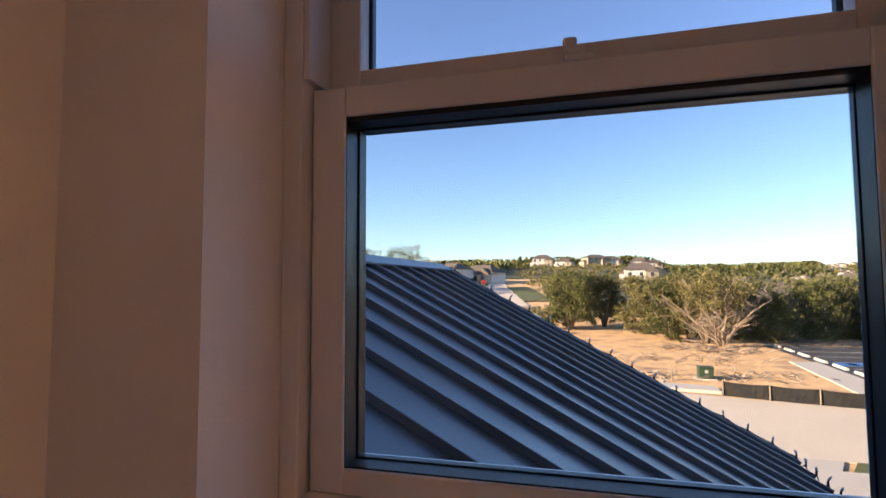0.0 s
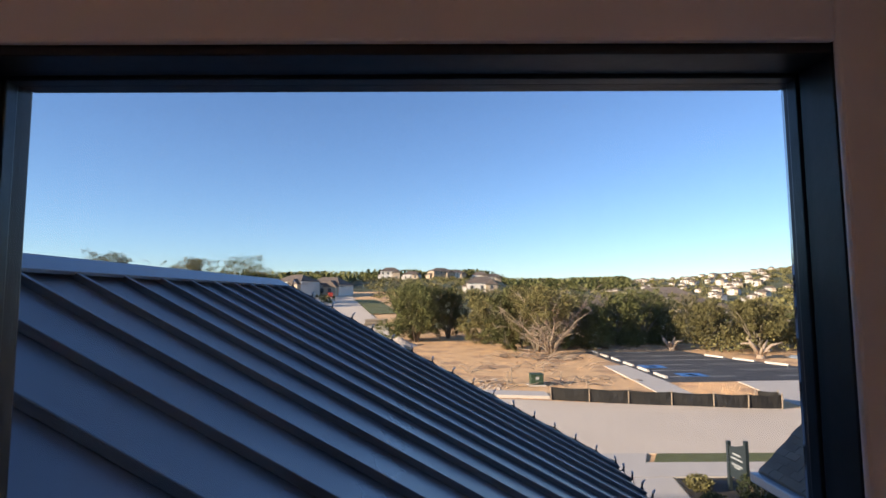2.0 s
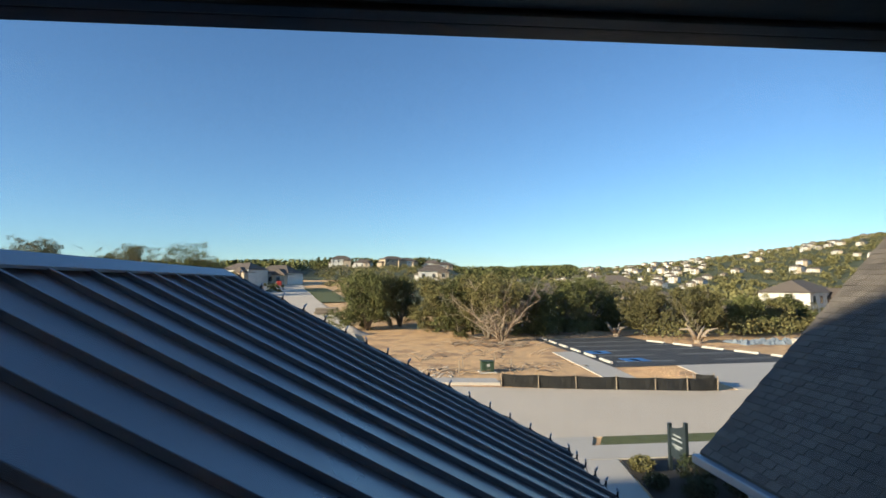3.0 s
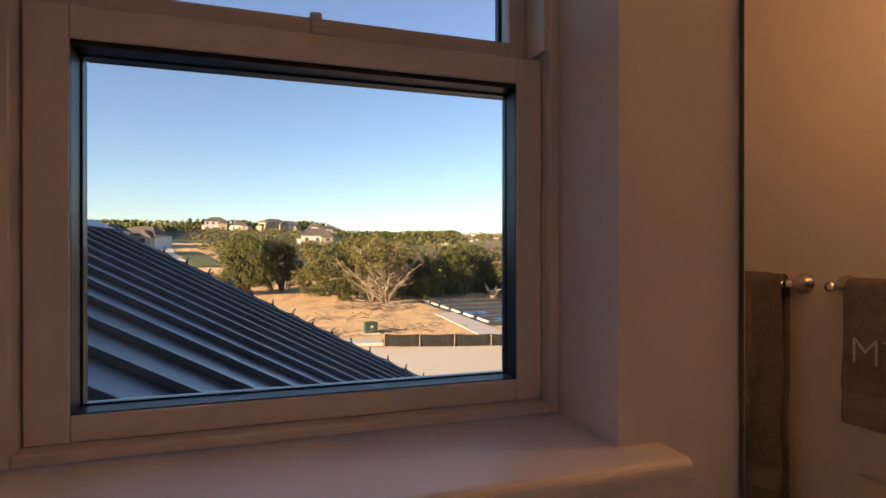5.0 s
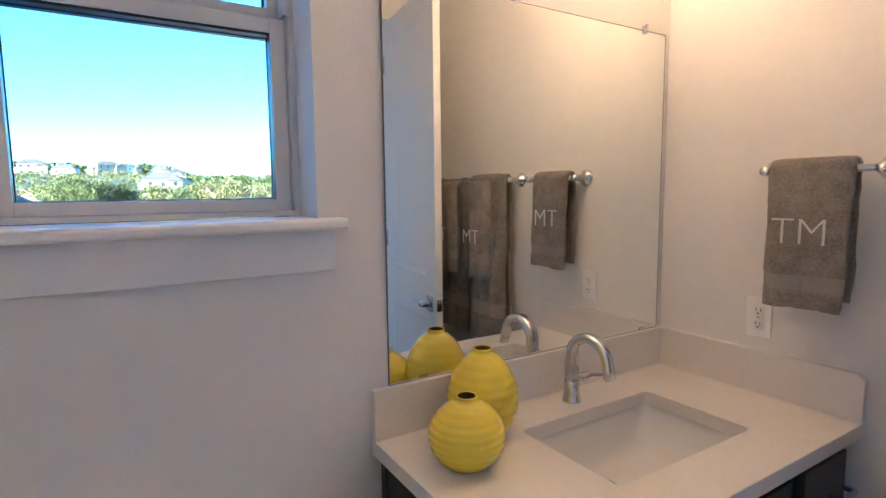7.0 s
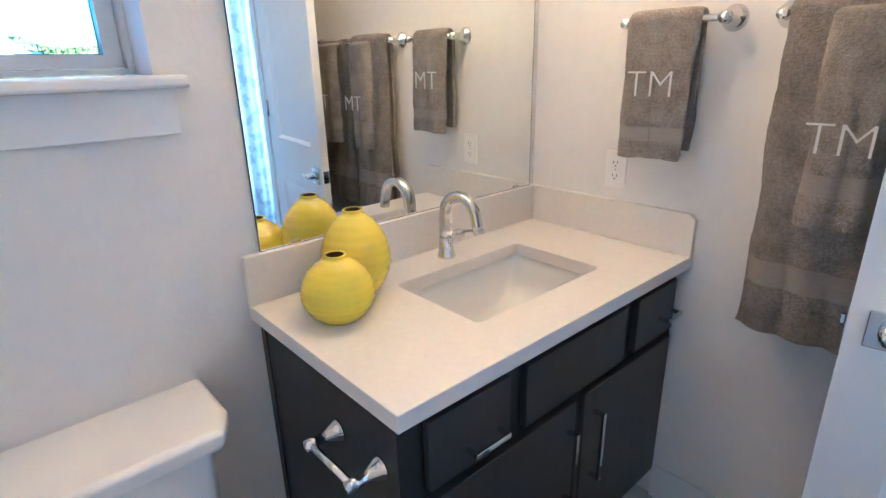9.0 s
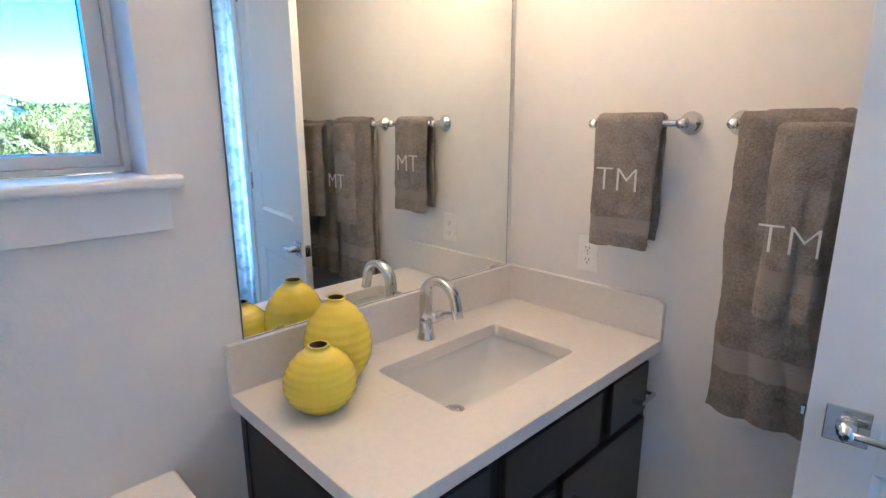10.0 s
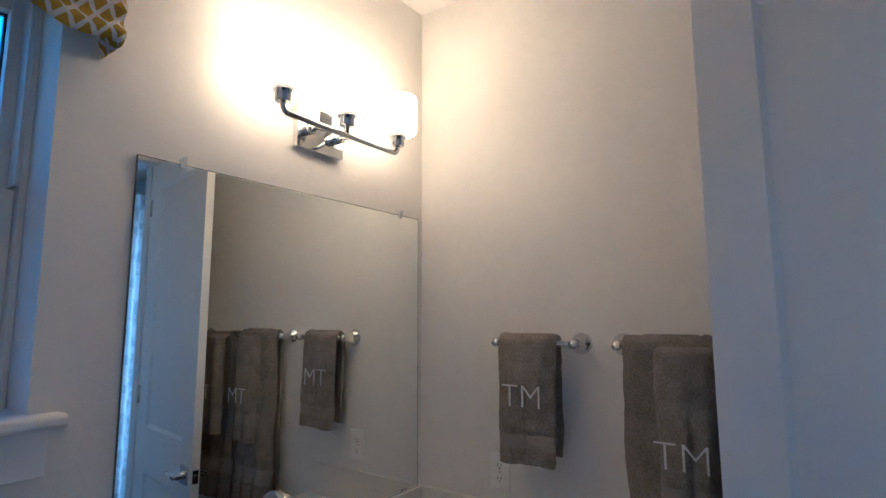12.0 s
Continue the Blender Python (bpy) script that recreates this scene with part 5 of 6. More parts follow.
# ---- trees ----
def tree(x, y, height, radius, seed, kind="juniper", leaf=None, low=0.12, density=1.0, sparse_side=0.0, trunk_h=None, lean=(0, 0)):
    rng = random.Random(seed)
    z0 = terrain(x, y)
    t = thing("tree", (x, y, z0 - 0.05), {"juniper": "dense dark green juniper tree with an uneven crown", "bare": "half-bare juniper with pale fanning branches and sparse foliage", "olive": "olive-green juniper tree with a ragged crown"}[kind], "tree", "junipers by the lot")
    bm = bmesh.new()
    tips = []
    n = {"juniper": 9, "bare": 22, "olive": 10}[kind]
    for k in range(n):
        a = 2 * math.pi * (k + rng.uniform(-0.3, 0.3)) / n
        out = radius * (rng.uniform(0.35, 0.8) if kind != "bare" else rng.uniform(0.35, 1.1))
        top = height * (rng.uniform(0.5, 0.92) if kind != "bare" else rng.uniform(0.30, 0.9))
        p = [Vector((0.12 * math.cos(a), 0.12 * math.sin(a), 0))]
        for s in (0.2, 0.45, 0.7, 1.0):
            p.append(Vector((out * s ** 1.1 * math.cos(a + 0.25 * s) + lean[0] * s, out * s ** 1.1 * math.sin(a + 0.25 * s) + lean[1] * s, top * s ** 0.85)) + Vector((rng.gauss(0, 0.12), rng.gauss(0, 0.12), 0)))
        r0 = 0.11 if kind != "bare" else 0.085
        tube(bm, p, [r0, r0 * 0.8, r0 * 0.6, r0 * 0.4, 0.015], 6)
        tips += p[2:]
        for q in range(5 if kind != "bare" else 9):
            b0 = p[2 + rng.randrange(3)]
            d = Vector((rng.gauss(0, 1), rng.gauss(0, 1), rng.uniform(0.0, 1.0))).normalized()
            l = radius * rng.uniform(0.2, 0.5)
            mid = b0 + d * l * 0.5 + Vector((0, 0, 0.08))
            end = b0 + d * l
            tube(bm, [b0, mid, end], [0.03, 0.02, 0.006], 4)
            tips.append(end)
            if kind == "bare":
                for _ in range(3):
                    d2 = (d + Vector((rng.gauss(0, 0.5), rng.gauss(0, 0.5), rng.gauss(0, 0.4)))).normalized()
                    tube(bm, [mid, mid + d2 * l * 0.6], [0.012, 0.004], 3)
    tube(bm, [(0, 0, -0.1), (0.03, 0.02, height * 0.16), (0.06 + lean[0] * .3, 0.0, height * 0.34)], [0.19, 0.15, 0.09], 8)
    part("trunk", bm, DEADWOOD if kind == "bare" else BARK, t)
    # crown: many small flat sprays gathered into clumps
    lobes = []
    for k in range(26):
        a = rng.uniform(0, 6.28)
        rr = radius * rng.uniform(0.15, 0.80)
        zz = height * rng.uniform(low + 0.05, 0.80)
        shrink = 1 - 0.45 * max(0, (zz / height - 0.5) / 0.5)
        lobes.append((Vector((rr * shrink * math.cos(a) + lean[0] * zz / height, rr * shrink * math.sin(a) + lean[1] * zz / height, zz)), radius * rng.uniform(0.20, 0.40)))
    verts, faces = [], []
    n_cl = int((390 if kind != "bare" else 190) * density)
    for k in range(n_cl):
        c, r = lobes[rng.randrange(len(lobes))]
        d = Vector((rng.gauss(0, 1), rng.gauss(0, 1), rng.gauss(0, 0.9))).normalized()
        cc = c + d * r * rng.uniform(0.65, 1.0)
        if kind == "bare" and (cc.z < height * 0.5 or (cc.x > radius * 0.25 and cc.z < height * 0.72)) and rng.random() < 0.86:
            continue
        if cc.z < height * low:
            cc.z = height * low + rng.uniform(0, 0.5)
        cr = radius * rng.uniform(0.06, 0.12)
        for _ in range(46):
            o = Vector((rng.gauss(0, 1), rng.gauss(0, 1), rng.gauss(0, 0.8)))
            p = cc + o * cr * 0.48
            s = rng.uniform(0.08, 0.20) * (0.75 + 0.05 * radius)
            u = (o * 0.6 + Vector((rng.gauss(0, 1), rng.gauss(0, 1), rng.gauss(0.5, 1)))).normalized()
            w = u.cross(Vector((rng.gauss(0, 1), rng.gauss(0, 1), rng.gauss(0, 1)))).normalized()
            b = len(verts)
            verts += [tuple(p - w * s * 0.4), tuple(p + u * s * 0.6 - w * s * 0.1 + Vector((0, 0, s * 0.1))), tuple(p + u * s * 1.5), tuple(p + w * s * 0.45 + u * s * 0.3)]
            faces.append((b, b + 1, b + 2, b + 3))
    me = bpy.data.meshes.new("crown")
    me.from_pydata(verts, [], faces)
    me.materials.append(leaf or LEAF)
    ob = new("crown", me)
    ob.parent = t
    return t


tree(-4.2, 59.5, 7.0, 4.4, 1, low=0.03, density=1.5)
tree(-0.6, 63.5, 6.4, 3.6, 12, low=0.04)
tree(3.4, 56.5, 6.3, 3.2, 2, "olive", LEAF_B, low=0.04)
tree(4.9, 50.5, 6.0, 2.7, 13, "juniper", low=0.05)
tree(8.0, 46.0, 6.5, 3.7, 3, "bare", LEAF_B, low=0.3)
tree(7.3, 48.6, 6.7, 3.3, 4, "olive", LEAF_B, low=0.2)
tree(12.4, 52.5, 6.0, 3.4, 5, low=0.03, density=1.3)
tree(16.0, 53.0, 5.6, 3.4, 6, low=0.03, density=1.3)
tree(19.5, 56.0, 5.8, 3.6, 7, low=0.03, density=1.2)
tree(23.5, 50.5, 5.2, 3.0, 8, "olive", LEAF_B, low=0.15)
tree(26.3, 47.0, 5.2, 2.8, 9, "olive", LEAF_B, low=0.3)
tree(29.5, 52.0, 4.6, 3.0, 10, "olive", LEAF_B, low=0.1)
tree(33.0, 49.5, 3.9, 2.6, 11, low=0.08)
tree(36.5, 52.0, 3.6, 3.2, 14, "olive", LEAF_B, low=0.08)
tree(41.5, 54.0, 3.5, 3.4, 16, low=0.08)
tree(22.5, 62.0, 6.2, 4.2, 17, low=0.03)
tree(28.0, 64.0, 6.0, 4.2, 18, "olive", LEAF_B, low=0.03)
tree(9.5, 60.0, 6.2, 3.8, 19, low=0.03)
tree(-33.0, 104.0, 6.0, 3.6, 20, low=0.06)
tree(-41.0, 108.0, 11.2, 6.8, 21, low=0.06, density=1.6)
tree(-53.0, 112.0, 11.0, 6.4, 22, "olive", LEAF_B, low=0.06, density=1.4)
tree(-61.0, 116.0, 10.0, 5.2, 23, low=0.06)
tree(-75.0, 118.0, 12.6, 6.8, 24, "olive", LEAF_B, low=0.06, density=1.4)


def lumber_stack(x, y, rz):
    t = thing("lumber_stack", (x, y, terrain(x, y) + 0.22), "stack of weathered brown planks beside the street", "lumber", rz=rz)
    rg = random.Random(3)
    for lv in range(4):
        for k in range(4):
            boxes("plank", [STAKE if (lv + k) % 2 else BARK], [(-1.5 + rg.uniform(-0.2, 0.2), 1.5 + rg.uniform(-0.2, 0.2), -0.8 + 0.42 * k, -0.42 + 0.42 * k, 0.02 + lv * 0.2, 0.2 + lv * 0.2)], t, 0.01)


lumber_stack(-10.6, 76, 8)

# uprooted stump and a dark stump with a leaning post
def stump(x, y, seed, n, size, label):
    rng = random.Random(seed)
    bm = bmesh.new()
    for k in range(n):
        a = 2 * math.pi * k / n + rng.uniform(-0.2, 0.2)
        l = size * rng.uniform(0.6, 1.2)
        tube(bm, [(0, 0, 0.15), (math.cos(a) * l * 0.4, math.sin(a) * l * 0.4, l * rng.uniform(0.4, 0.7)), (math.cos(a) * l * 0.8, math.sin(a) * l * 0.8, l * rng.uniform(0.5, 1.1))], [0.17, 0.12, 0.04], 7)
    lathe(bm, [(0.35, -0.1), (0.30, 0.2), (0.22, 0.4), (0.1, 0.5)], 10)
    ob = tagged(part("tree_stump", bm, DEADWOOD), label, "stump", "stumps by the lot")
    ob.location = (x, y, terrain(x, y))


stump(23.9, 42.6, 4, 9, 1.7, "pale uprooted juniper stump with splayed limbs")
stump(19.6, 49.0, 6, 6, 1.3, "weathered tree stump at the edge of the lot")
clods("rubble_bank", 26.5, 37.0, 40.6, 43.0, 260, 0.15, 0.5, BLUEGREY, 8, "blue-grey rubble heaped beyond the lot")
bm = bmesh.new()
for k in range(7):
    box(bm, -3.0 + k * 0.9, -2.2 + k * 0.9, -0.5, 0.5, 0, 0.5 + 0.12 * (k % 3), bevel=0.05)
ob = tagged(part("block_stack", bm, WALKMAT), "row of stacked grey concrete blocks", "blocks", kind="stuff")
ob.location, ob.rotation_euler = (33.5, 39.5, terrain(33.5, 39.5)), (0, 0, radians(-14))

# ---- far scrub ----
def scrub(name, count, seed, where, smin, smax, leaf, label, sprays=40, fine=(0.12, 0.25)):
    """Far bushes and tree tops as ragged clumps, past counting."""
    rng = random.Random(seed)
    verts, faces = [], []
    made = 0
    while made < count:
        p = where(rng)
        if p is None:
            continue
        x, y = p
        made += 1
        s = rng.uniform(smin, smax)
        z = terrain(x, y)
        for _ in range(sprays):
            o = Vector((max(-1.1, min(1.1, rng.gauss(0, 0.55))), rng.gauss(0, 0.55), min(0.85, abs(rng.gauss(0.35, 0.35))))) * s
            q = s * rng.uniform(*fine)
            u = Vector((rng.gauss(0, 1), rng.gauss(0, 1), rng.gauss(0, 1))).normalized()
            w = u.cross(Vector((rng.gauss(0, 1), rng.gauss(0, 1), rng.gauss(0, 1)))).normalized()
            c = Vector((x, y, z + s * 0.25)) + o
            b = len(verts)
            verts += [tuple(c - u * q), tuple(c + w * q * 0.8), tuple(c + u * q), tuple(c - w * q * 0.8)]
            faces.append((b, b + 1, b + 2, b + 3))
    me = bpy.data.meshes.new(name)
    me.from_pydata(verts, [], faces)
    me.materials.append(leaf)
    tagged(new(name, me), label, "woods", kind="stuff")


def right_slope(rng):
    y = rng.uniform(75, 640)
    x = y * rng.uniform(0.28, 1.25)
    return x, y


def mid_band(rng):
    y = rng.uniform(66, 150)
    x = rng.uniform(6, 70) + (y - 66) * 0.15
    return (x, y) if not (24 < x < 54 and 72 < y < 112) and not (x > 0.55 * y and y < 84) else None


def skyline(rng):
    y = rng.uniform(420, 620)
    return y * rng.uniform(-0.15, 0.35), y


def left_ridge(rng):
    y = rng.uniform(150, 215)
    x = rng.uniform(-190, -34)
    return x, y


scrub("far_scrub_hill", 3200, 1, right_slope, 0.9, 2.5, LEAF_B, "scrub oak and juniper over the far hillside", 24, (0.2, 0.4))
scrub("valley_trees", 420, 2, mid_band, 1.4, 3.2, LEAF, "dense junipers filling the valley behind the lot", 120, (0.06, 0.13))
scrub("far_tree_line", 900, 3, skyline, 3.0, 7.0, LEAF, "dark tree line on the far skyline")
scrub("left_ridge_trees", 900, 4, left_ridge, 1.6, 3.8, LEAF, "trees on the rise behind the houses")
def left_rise(rng):
    y = rng.uniform(112, 225)
    x = rng.uniform(-34, 14)
    return (x, y) if not -22 - (y - 105) * 0.26 < x < -12 - (y - 105) * 0.2 else None


scrub("left_rise_scrub", 330, 9, left_rise, 0.5, 1.5, LEAF_B, "low bushes on the rise between the streets", 40, (0.12, 0.25))
scrub("lot_scrub", 120, 6, lambda r: (r.uniform(22, 46), r.uniform(44, 60)), 0.6, 1.6, LEAF_B, "low scrub behind the stump", 110, (0.05, 0.11))

# ---- houses ----
def house(w, d, h, roof_h, walls, seed, windows=True, wings=True):
    """A stuccoed house with hipped roofs, windows and a door, built about its base."""
    rng = random.Random(seed)
    t = thing("house", (0, 0, -50), "", "house")
    def block(cx, cy, bw, bd, bh, rh, tag):
        bm = bmesh.new()
        box(bm, cx - bw / 2, cx + bw / 2, cy - bd / 2, cy + bd / 2, -4, bh)
        part("wall", bm, walls if tag == 0 else HOUSET, t)
        bm = bmesh.new()
        e = 0.5
        x0, x1, y0, y1 = cx - bw / 2 - e, cx + bw / 2 + e, cy - bd / 2 - e, cy + bd / 2 + e
        b = [bm.verts.new(v) for v in ((x0, y0, bh), (x1, y0, bh), (x1, y1, bh), (x0, y1, bh))]
        if bw >= bd:
            r = [bm.verts.new((x0 + bd * 0.42, cy, bh + rh)), bm.verts.new((x1 - bd * 0.42, cy, bh + rh))]
            fs = ((b[0], b[1], r[1], r[0]), (b[1], b[2], r[1]), (b[2], b[3], r[0], r[1]), (b[3], b[0], r[0]))
        else:
            r = [bm.verts.new((cx, y0 + bw * 0.15, bh + rh)), bm.verts.new((cx, y1 - bw * 0.42, bh + rh))]
            fs = ((b[0], b[1], r[0]), (b[1], b[2], r[1], r[0]), (b[2], b[3], r[1]), (b[3], b[0], r[0], r[1]))
        for f in fs:
            bm.faces.new(f)
        bm.faces.new(list(reversed(b)))
        part("roof", bm, HOUSER, t)
        if windows:
            for lv in range(max(1, int(bh // 2.8))):
                n = max(1, int(bw // 3.2))
                for k in range(n):
                    wx = cx - bw / 2 + bw * (k + 0.5) / n
                    z = 0.9 + 2.9 * lv
                    wd = boxes("window", [HOUSEW], [(wx - 0.68, wx + 0.68, cy - bd / 2 - 0.06, cy - bd / 2 - 0.004, z - 0.08, z + 1.58)], t)
                    boxes("pane", [HOUSEG], [(wx - 0.58, wx - 0.04, cy - bd / 2 - 0.09, cy - bd / 2 - 0.062, z, z + 1.5), (wx + 0.04, wx + 0.58, cy - bd / 2 - 0.09, cy - bd / 2 - 0.062, z, z + 1.5)], wd)
    block(0, 0, w, d, h, roof_h, 0)
    if wings:
        block(w * 0.30, -d * 0.42, w * 0.36, d * 0.5, h * 0.82, roof_h * 0.75, 1)
        block(-w * 0.42, d * 0.05, w * 0.4, d * 0.7, h * 0.58, roof_h * 0.7, 0)
    return t


H_A = house(13, 10, 6.0, 2.6, HOUSEW, 1)
H_B = house(15, 11, 5.6, 2.4, HOUSET, 2)
H_C = house(12, 9, 3.4, 2.6, HOUSEW, 3)
tagged(H_A, "white two-storey house with brown hipped roofs", "house", "houses beyond the lot")
tagged(H_B, "tan stone two-storey house with brown hipped roofs", "house", "houses beyond the lot")
tagged(H_C, "low white house with a brown hipped roof", "house", "houses beyond the lot")

def put_house(proto, x, y, rz, s=1.0, lift=0.0):
    m = Matrix.Translation((x, y, terrain(x, y) + lift)) @ Matrix.Rotation(radians(rz), 4, "Z")
    ob = copy_thing(proto, m)
    ob.scale = (s, s, s)
    return ob


for proto, x, y, rz, s in ((H_A, -36.8, 132, -28, 0.66), (H_C, -30.0, 138, -20, 0.8), (H_C, -43.5, 118, -20, 0.8), (H_A, -22.5, 224, 5, 0.62), (H_C, -14.0, 236, -10, 0.6),
                           (H_B, -1.5, 230, 25, 0.62), (H_A, 6.0, 246, 25, 0.5), (H_C, 17, 250, 0, 0.6), (H_C, 24, 262, 10, 0.6), (H_C, 10.0, 150, 0, 0.7),
                           (H_B, 38.6, 97, -22, 0.74), (H_C, 29.5, 108, -20, 0.85), (H_A, 57.6, 73, 28, 0.68), (H_C, 48.5, 84, 30, 0.7), (H_C, 51, 118, 0, 0.9), (H_B, 60, 130, 10, 0.8)):
    put_house(proto, x, y, rz, s, {38.6: 2.4, 57.6: 0.9}.get(x, 0.0))
rng = random.Random(77)
for k in range(210):
    y = rng.uniform(270, 620)
    u = rng.uniform(0.12, 0.62) if k < 150 else rng.uniform(0.45, 1.1)
    put_house((H_A, H_C, H_C)[k % 3], y * u, y, rng.uniform(-70, -15), rng.uniform(0.32, 0.50), 0.6)
for k in range(60):
    u = 0.06 + 1.1 * k / 59
    r = 640 + 25 * math.sin(k)
    y = r / math.hypot(1, u)
    put_house((H_A, H_C, H_A)[k % 3], y * u, y, rng.uniform(-60, -20), 0.44, 1.0)
for p in (H_A, H_B, H_C):
    for o in (*p.children_recursive, p):
        bpy.data.objects.remove(o)

# ---- lorry far up the street ----
def lorry():
    t = thing("lorry", (-27.3, 126, terrain(-27.3, 126) + 0.22), "small red and white lorry parked up the street", "lorry", rz=10)
    boxes("cab", [REDPAINT], [(-0.6, 0.6, -1.1, 0.0, 0.4, 1.45)], t, 0.15)
    boxes("bed", [STOP], [(-0.65, 0.65, 0.05, 2.4, 0.4, 1.3)], t, 0.05)
    for x in (-0.5, 0.5):
        for y in (-0.65, 1.7):
            bm = bmesh.new()
            lathe(bm, [(0.15, -0.1), (0.32, -0.1), (0.32, 0.1), (0.15, 0.1)], 16, Matrix.Translation((x, y, 0.32)) @ Matrix.Rotation(radians(90), 4, "Y"))
            part("wheel", bm, BLACK, t)


lorry()

# ---- sign by the bed ----
def sign():
    s = thing("sign", (6.05, 13.75, GZ), "dark green post sign with three pale lines of lettering", "sign", rz=-86)
    for x, h in ((-0.36, 1.28), (0.36, 1.46)):
        boxes("post", [SIGNMAT], [(x - 0.045, x + 0.045, -0.045, 0.045, -0.1, h)], s, 0.004)
    bm = bmesh.new()
    pts = [(-0.312, 0.42), (0.312, 0.42), (0.312, 1.34), (0.15, 1.28), (-0.05, 1.21), (-0.312, 1.17)]
    a = [bm.verts.new((x, -0.018, z)) for x, z in pts]
    b = [bm.verts.new((x, 0.018, z)) for x, z in pts]
    bm.faces.new(a); bm.faces.new(list(reversed(b)))
    for k in range(len(pts)):
        bm.faces.new((a[k], b[k], b[(k + 1) % len(pts)], a[(k + 1) % len(pts)]))
    board = part("board", bm, SIGNMAT, s)
    for z, w in ((1.02, 0.17), (0.91, 0.23), (0.76, 0.22), (0.7, 0.12)):
        boxes("lettering", [SIGNTEXT], [(-w, w, -0.024, -0.019, z - 0.022, z + 0.022)], board)


sign()

def shrub(x, y, h, r, seed, leaf=LEAF):
    rng = random.Random(seed)
    t = thing("shrub", (x, y, GZ + 0.03), "low leafy shrub in the mulch bed", "shrub", "bed shrubs")
    bm = bmesh.new()
    for k in range(6):
        a = rng.uniform(0, 6.28)
        tube(bm, [(0, 0, -0.02), (0.4 * r * math.cos(a), 0.4 * r * math.sin(a), h * 0.5), (0.7 * r * math.cos(a), 0.7 * r * math.sin(a), h * 0.8)], [0.02, 0.012, 0.004], 5)
    part("stems", bm, BARK, t)
    verts, faces = [], []
    for _ in range(700):
        d = Vector((rng.gauss(0, 1), rng.gauss(0, 1), rng.gauss(0, 1))).normalized() * rng.uniform(0.5, 1.05)
        p = Vector((d.x * r, d.y * r, max(0.03, h * 0.52 + d.z * h * 0.5)))
        u = Vector((rng.gauss(0, 1), rng.gauss(0, 1), rng.gauss(0, 1))).normalized()
        w = u.cross(Vector((rng.gauss(0, 1), rng.gauss(0, 1), 1))).normalized()
        s = rng.uniform(0.03, 0.07)
        b = len(verts)
        verts += [tuple(p - u * s), tuple(p + w * s * 0.5), tuple(p + u * s), tuple(p - w * s * 0.5)]
        faces.append((b, b + 1, b + 2, b + 3))
    me = bpy.data.meshes.new("leaves")
    me.from_pydata(verts, [], faces)
    me.materials.append(leaf)
    ob = new("leaves", me)
    ob.parent = t


# bed shrubs, nearly all with the shade painted into their leaves
for k, (x, y, h, r) in enumerate(((6.1, 13.0, 0.75, 0.5), (5.6, 12.0, 0.5, 0.4), (5.2, 14.1, 0.4, 0.35), (7.2, 13.6, 0.6, 0.5), (6.8, 12.2, 0.5, 0.45), (5.0, 12.9, 0.35, 0.3), (7.9, 12.8, 0.6, 0.5), (6.3, 11.0, 0.5, 0.4))):
    shrub(x, y, h, r, 60 + k, LEAF_B if k == 2 else LEAF_SHADED)

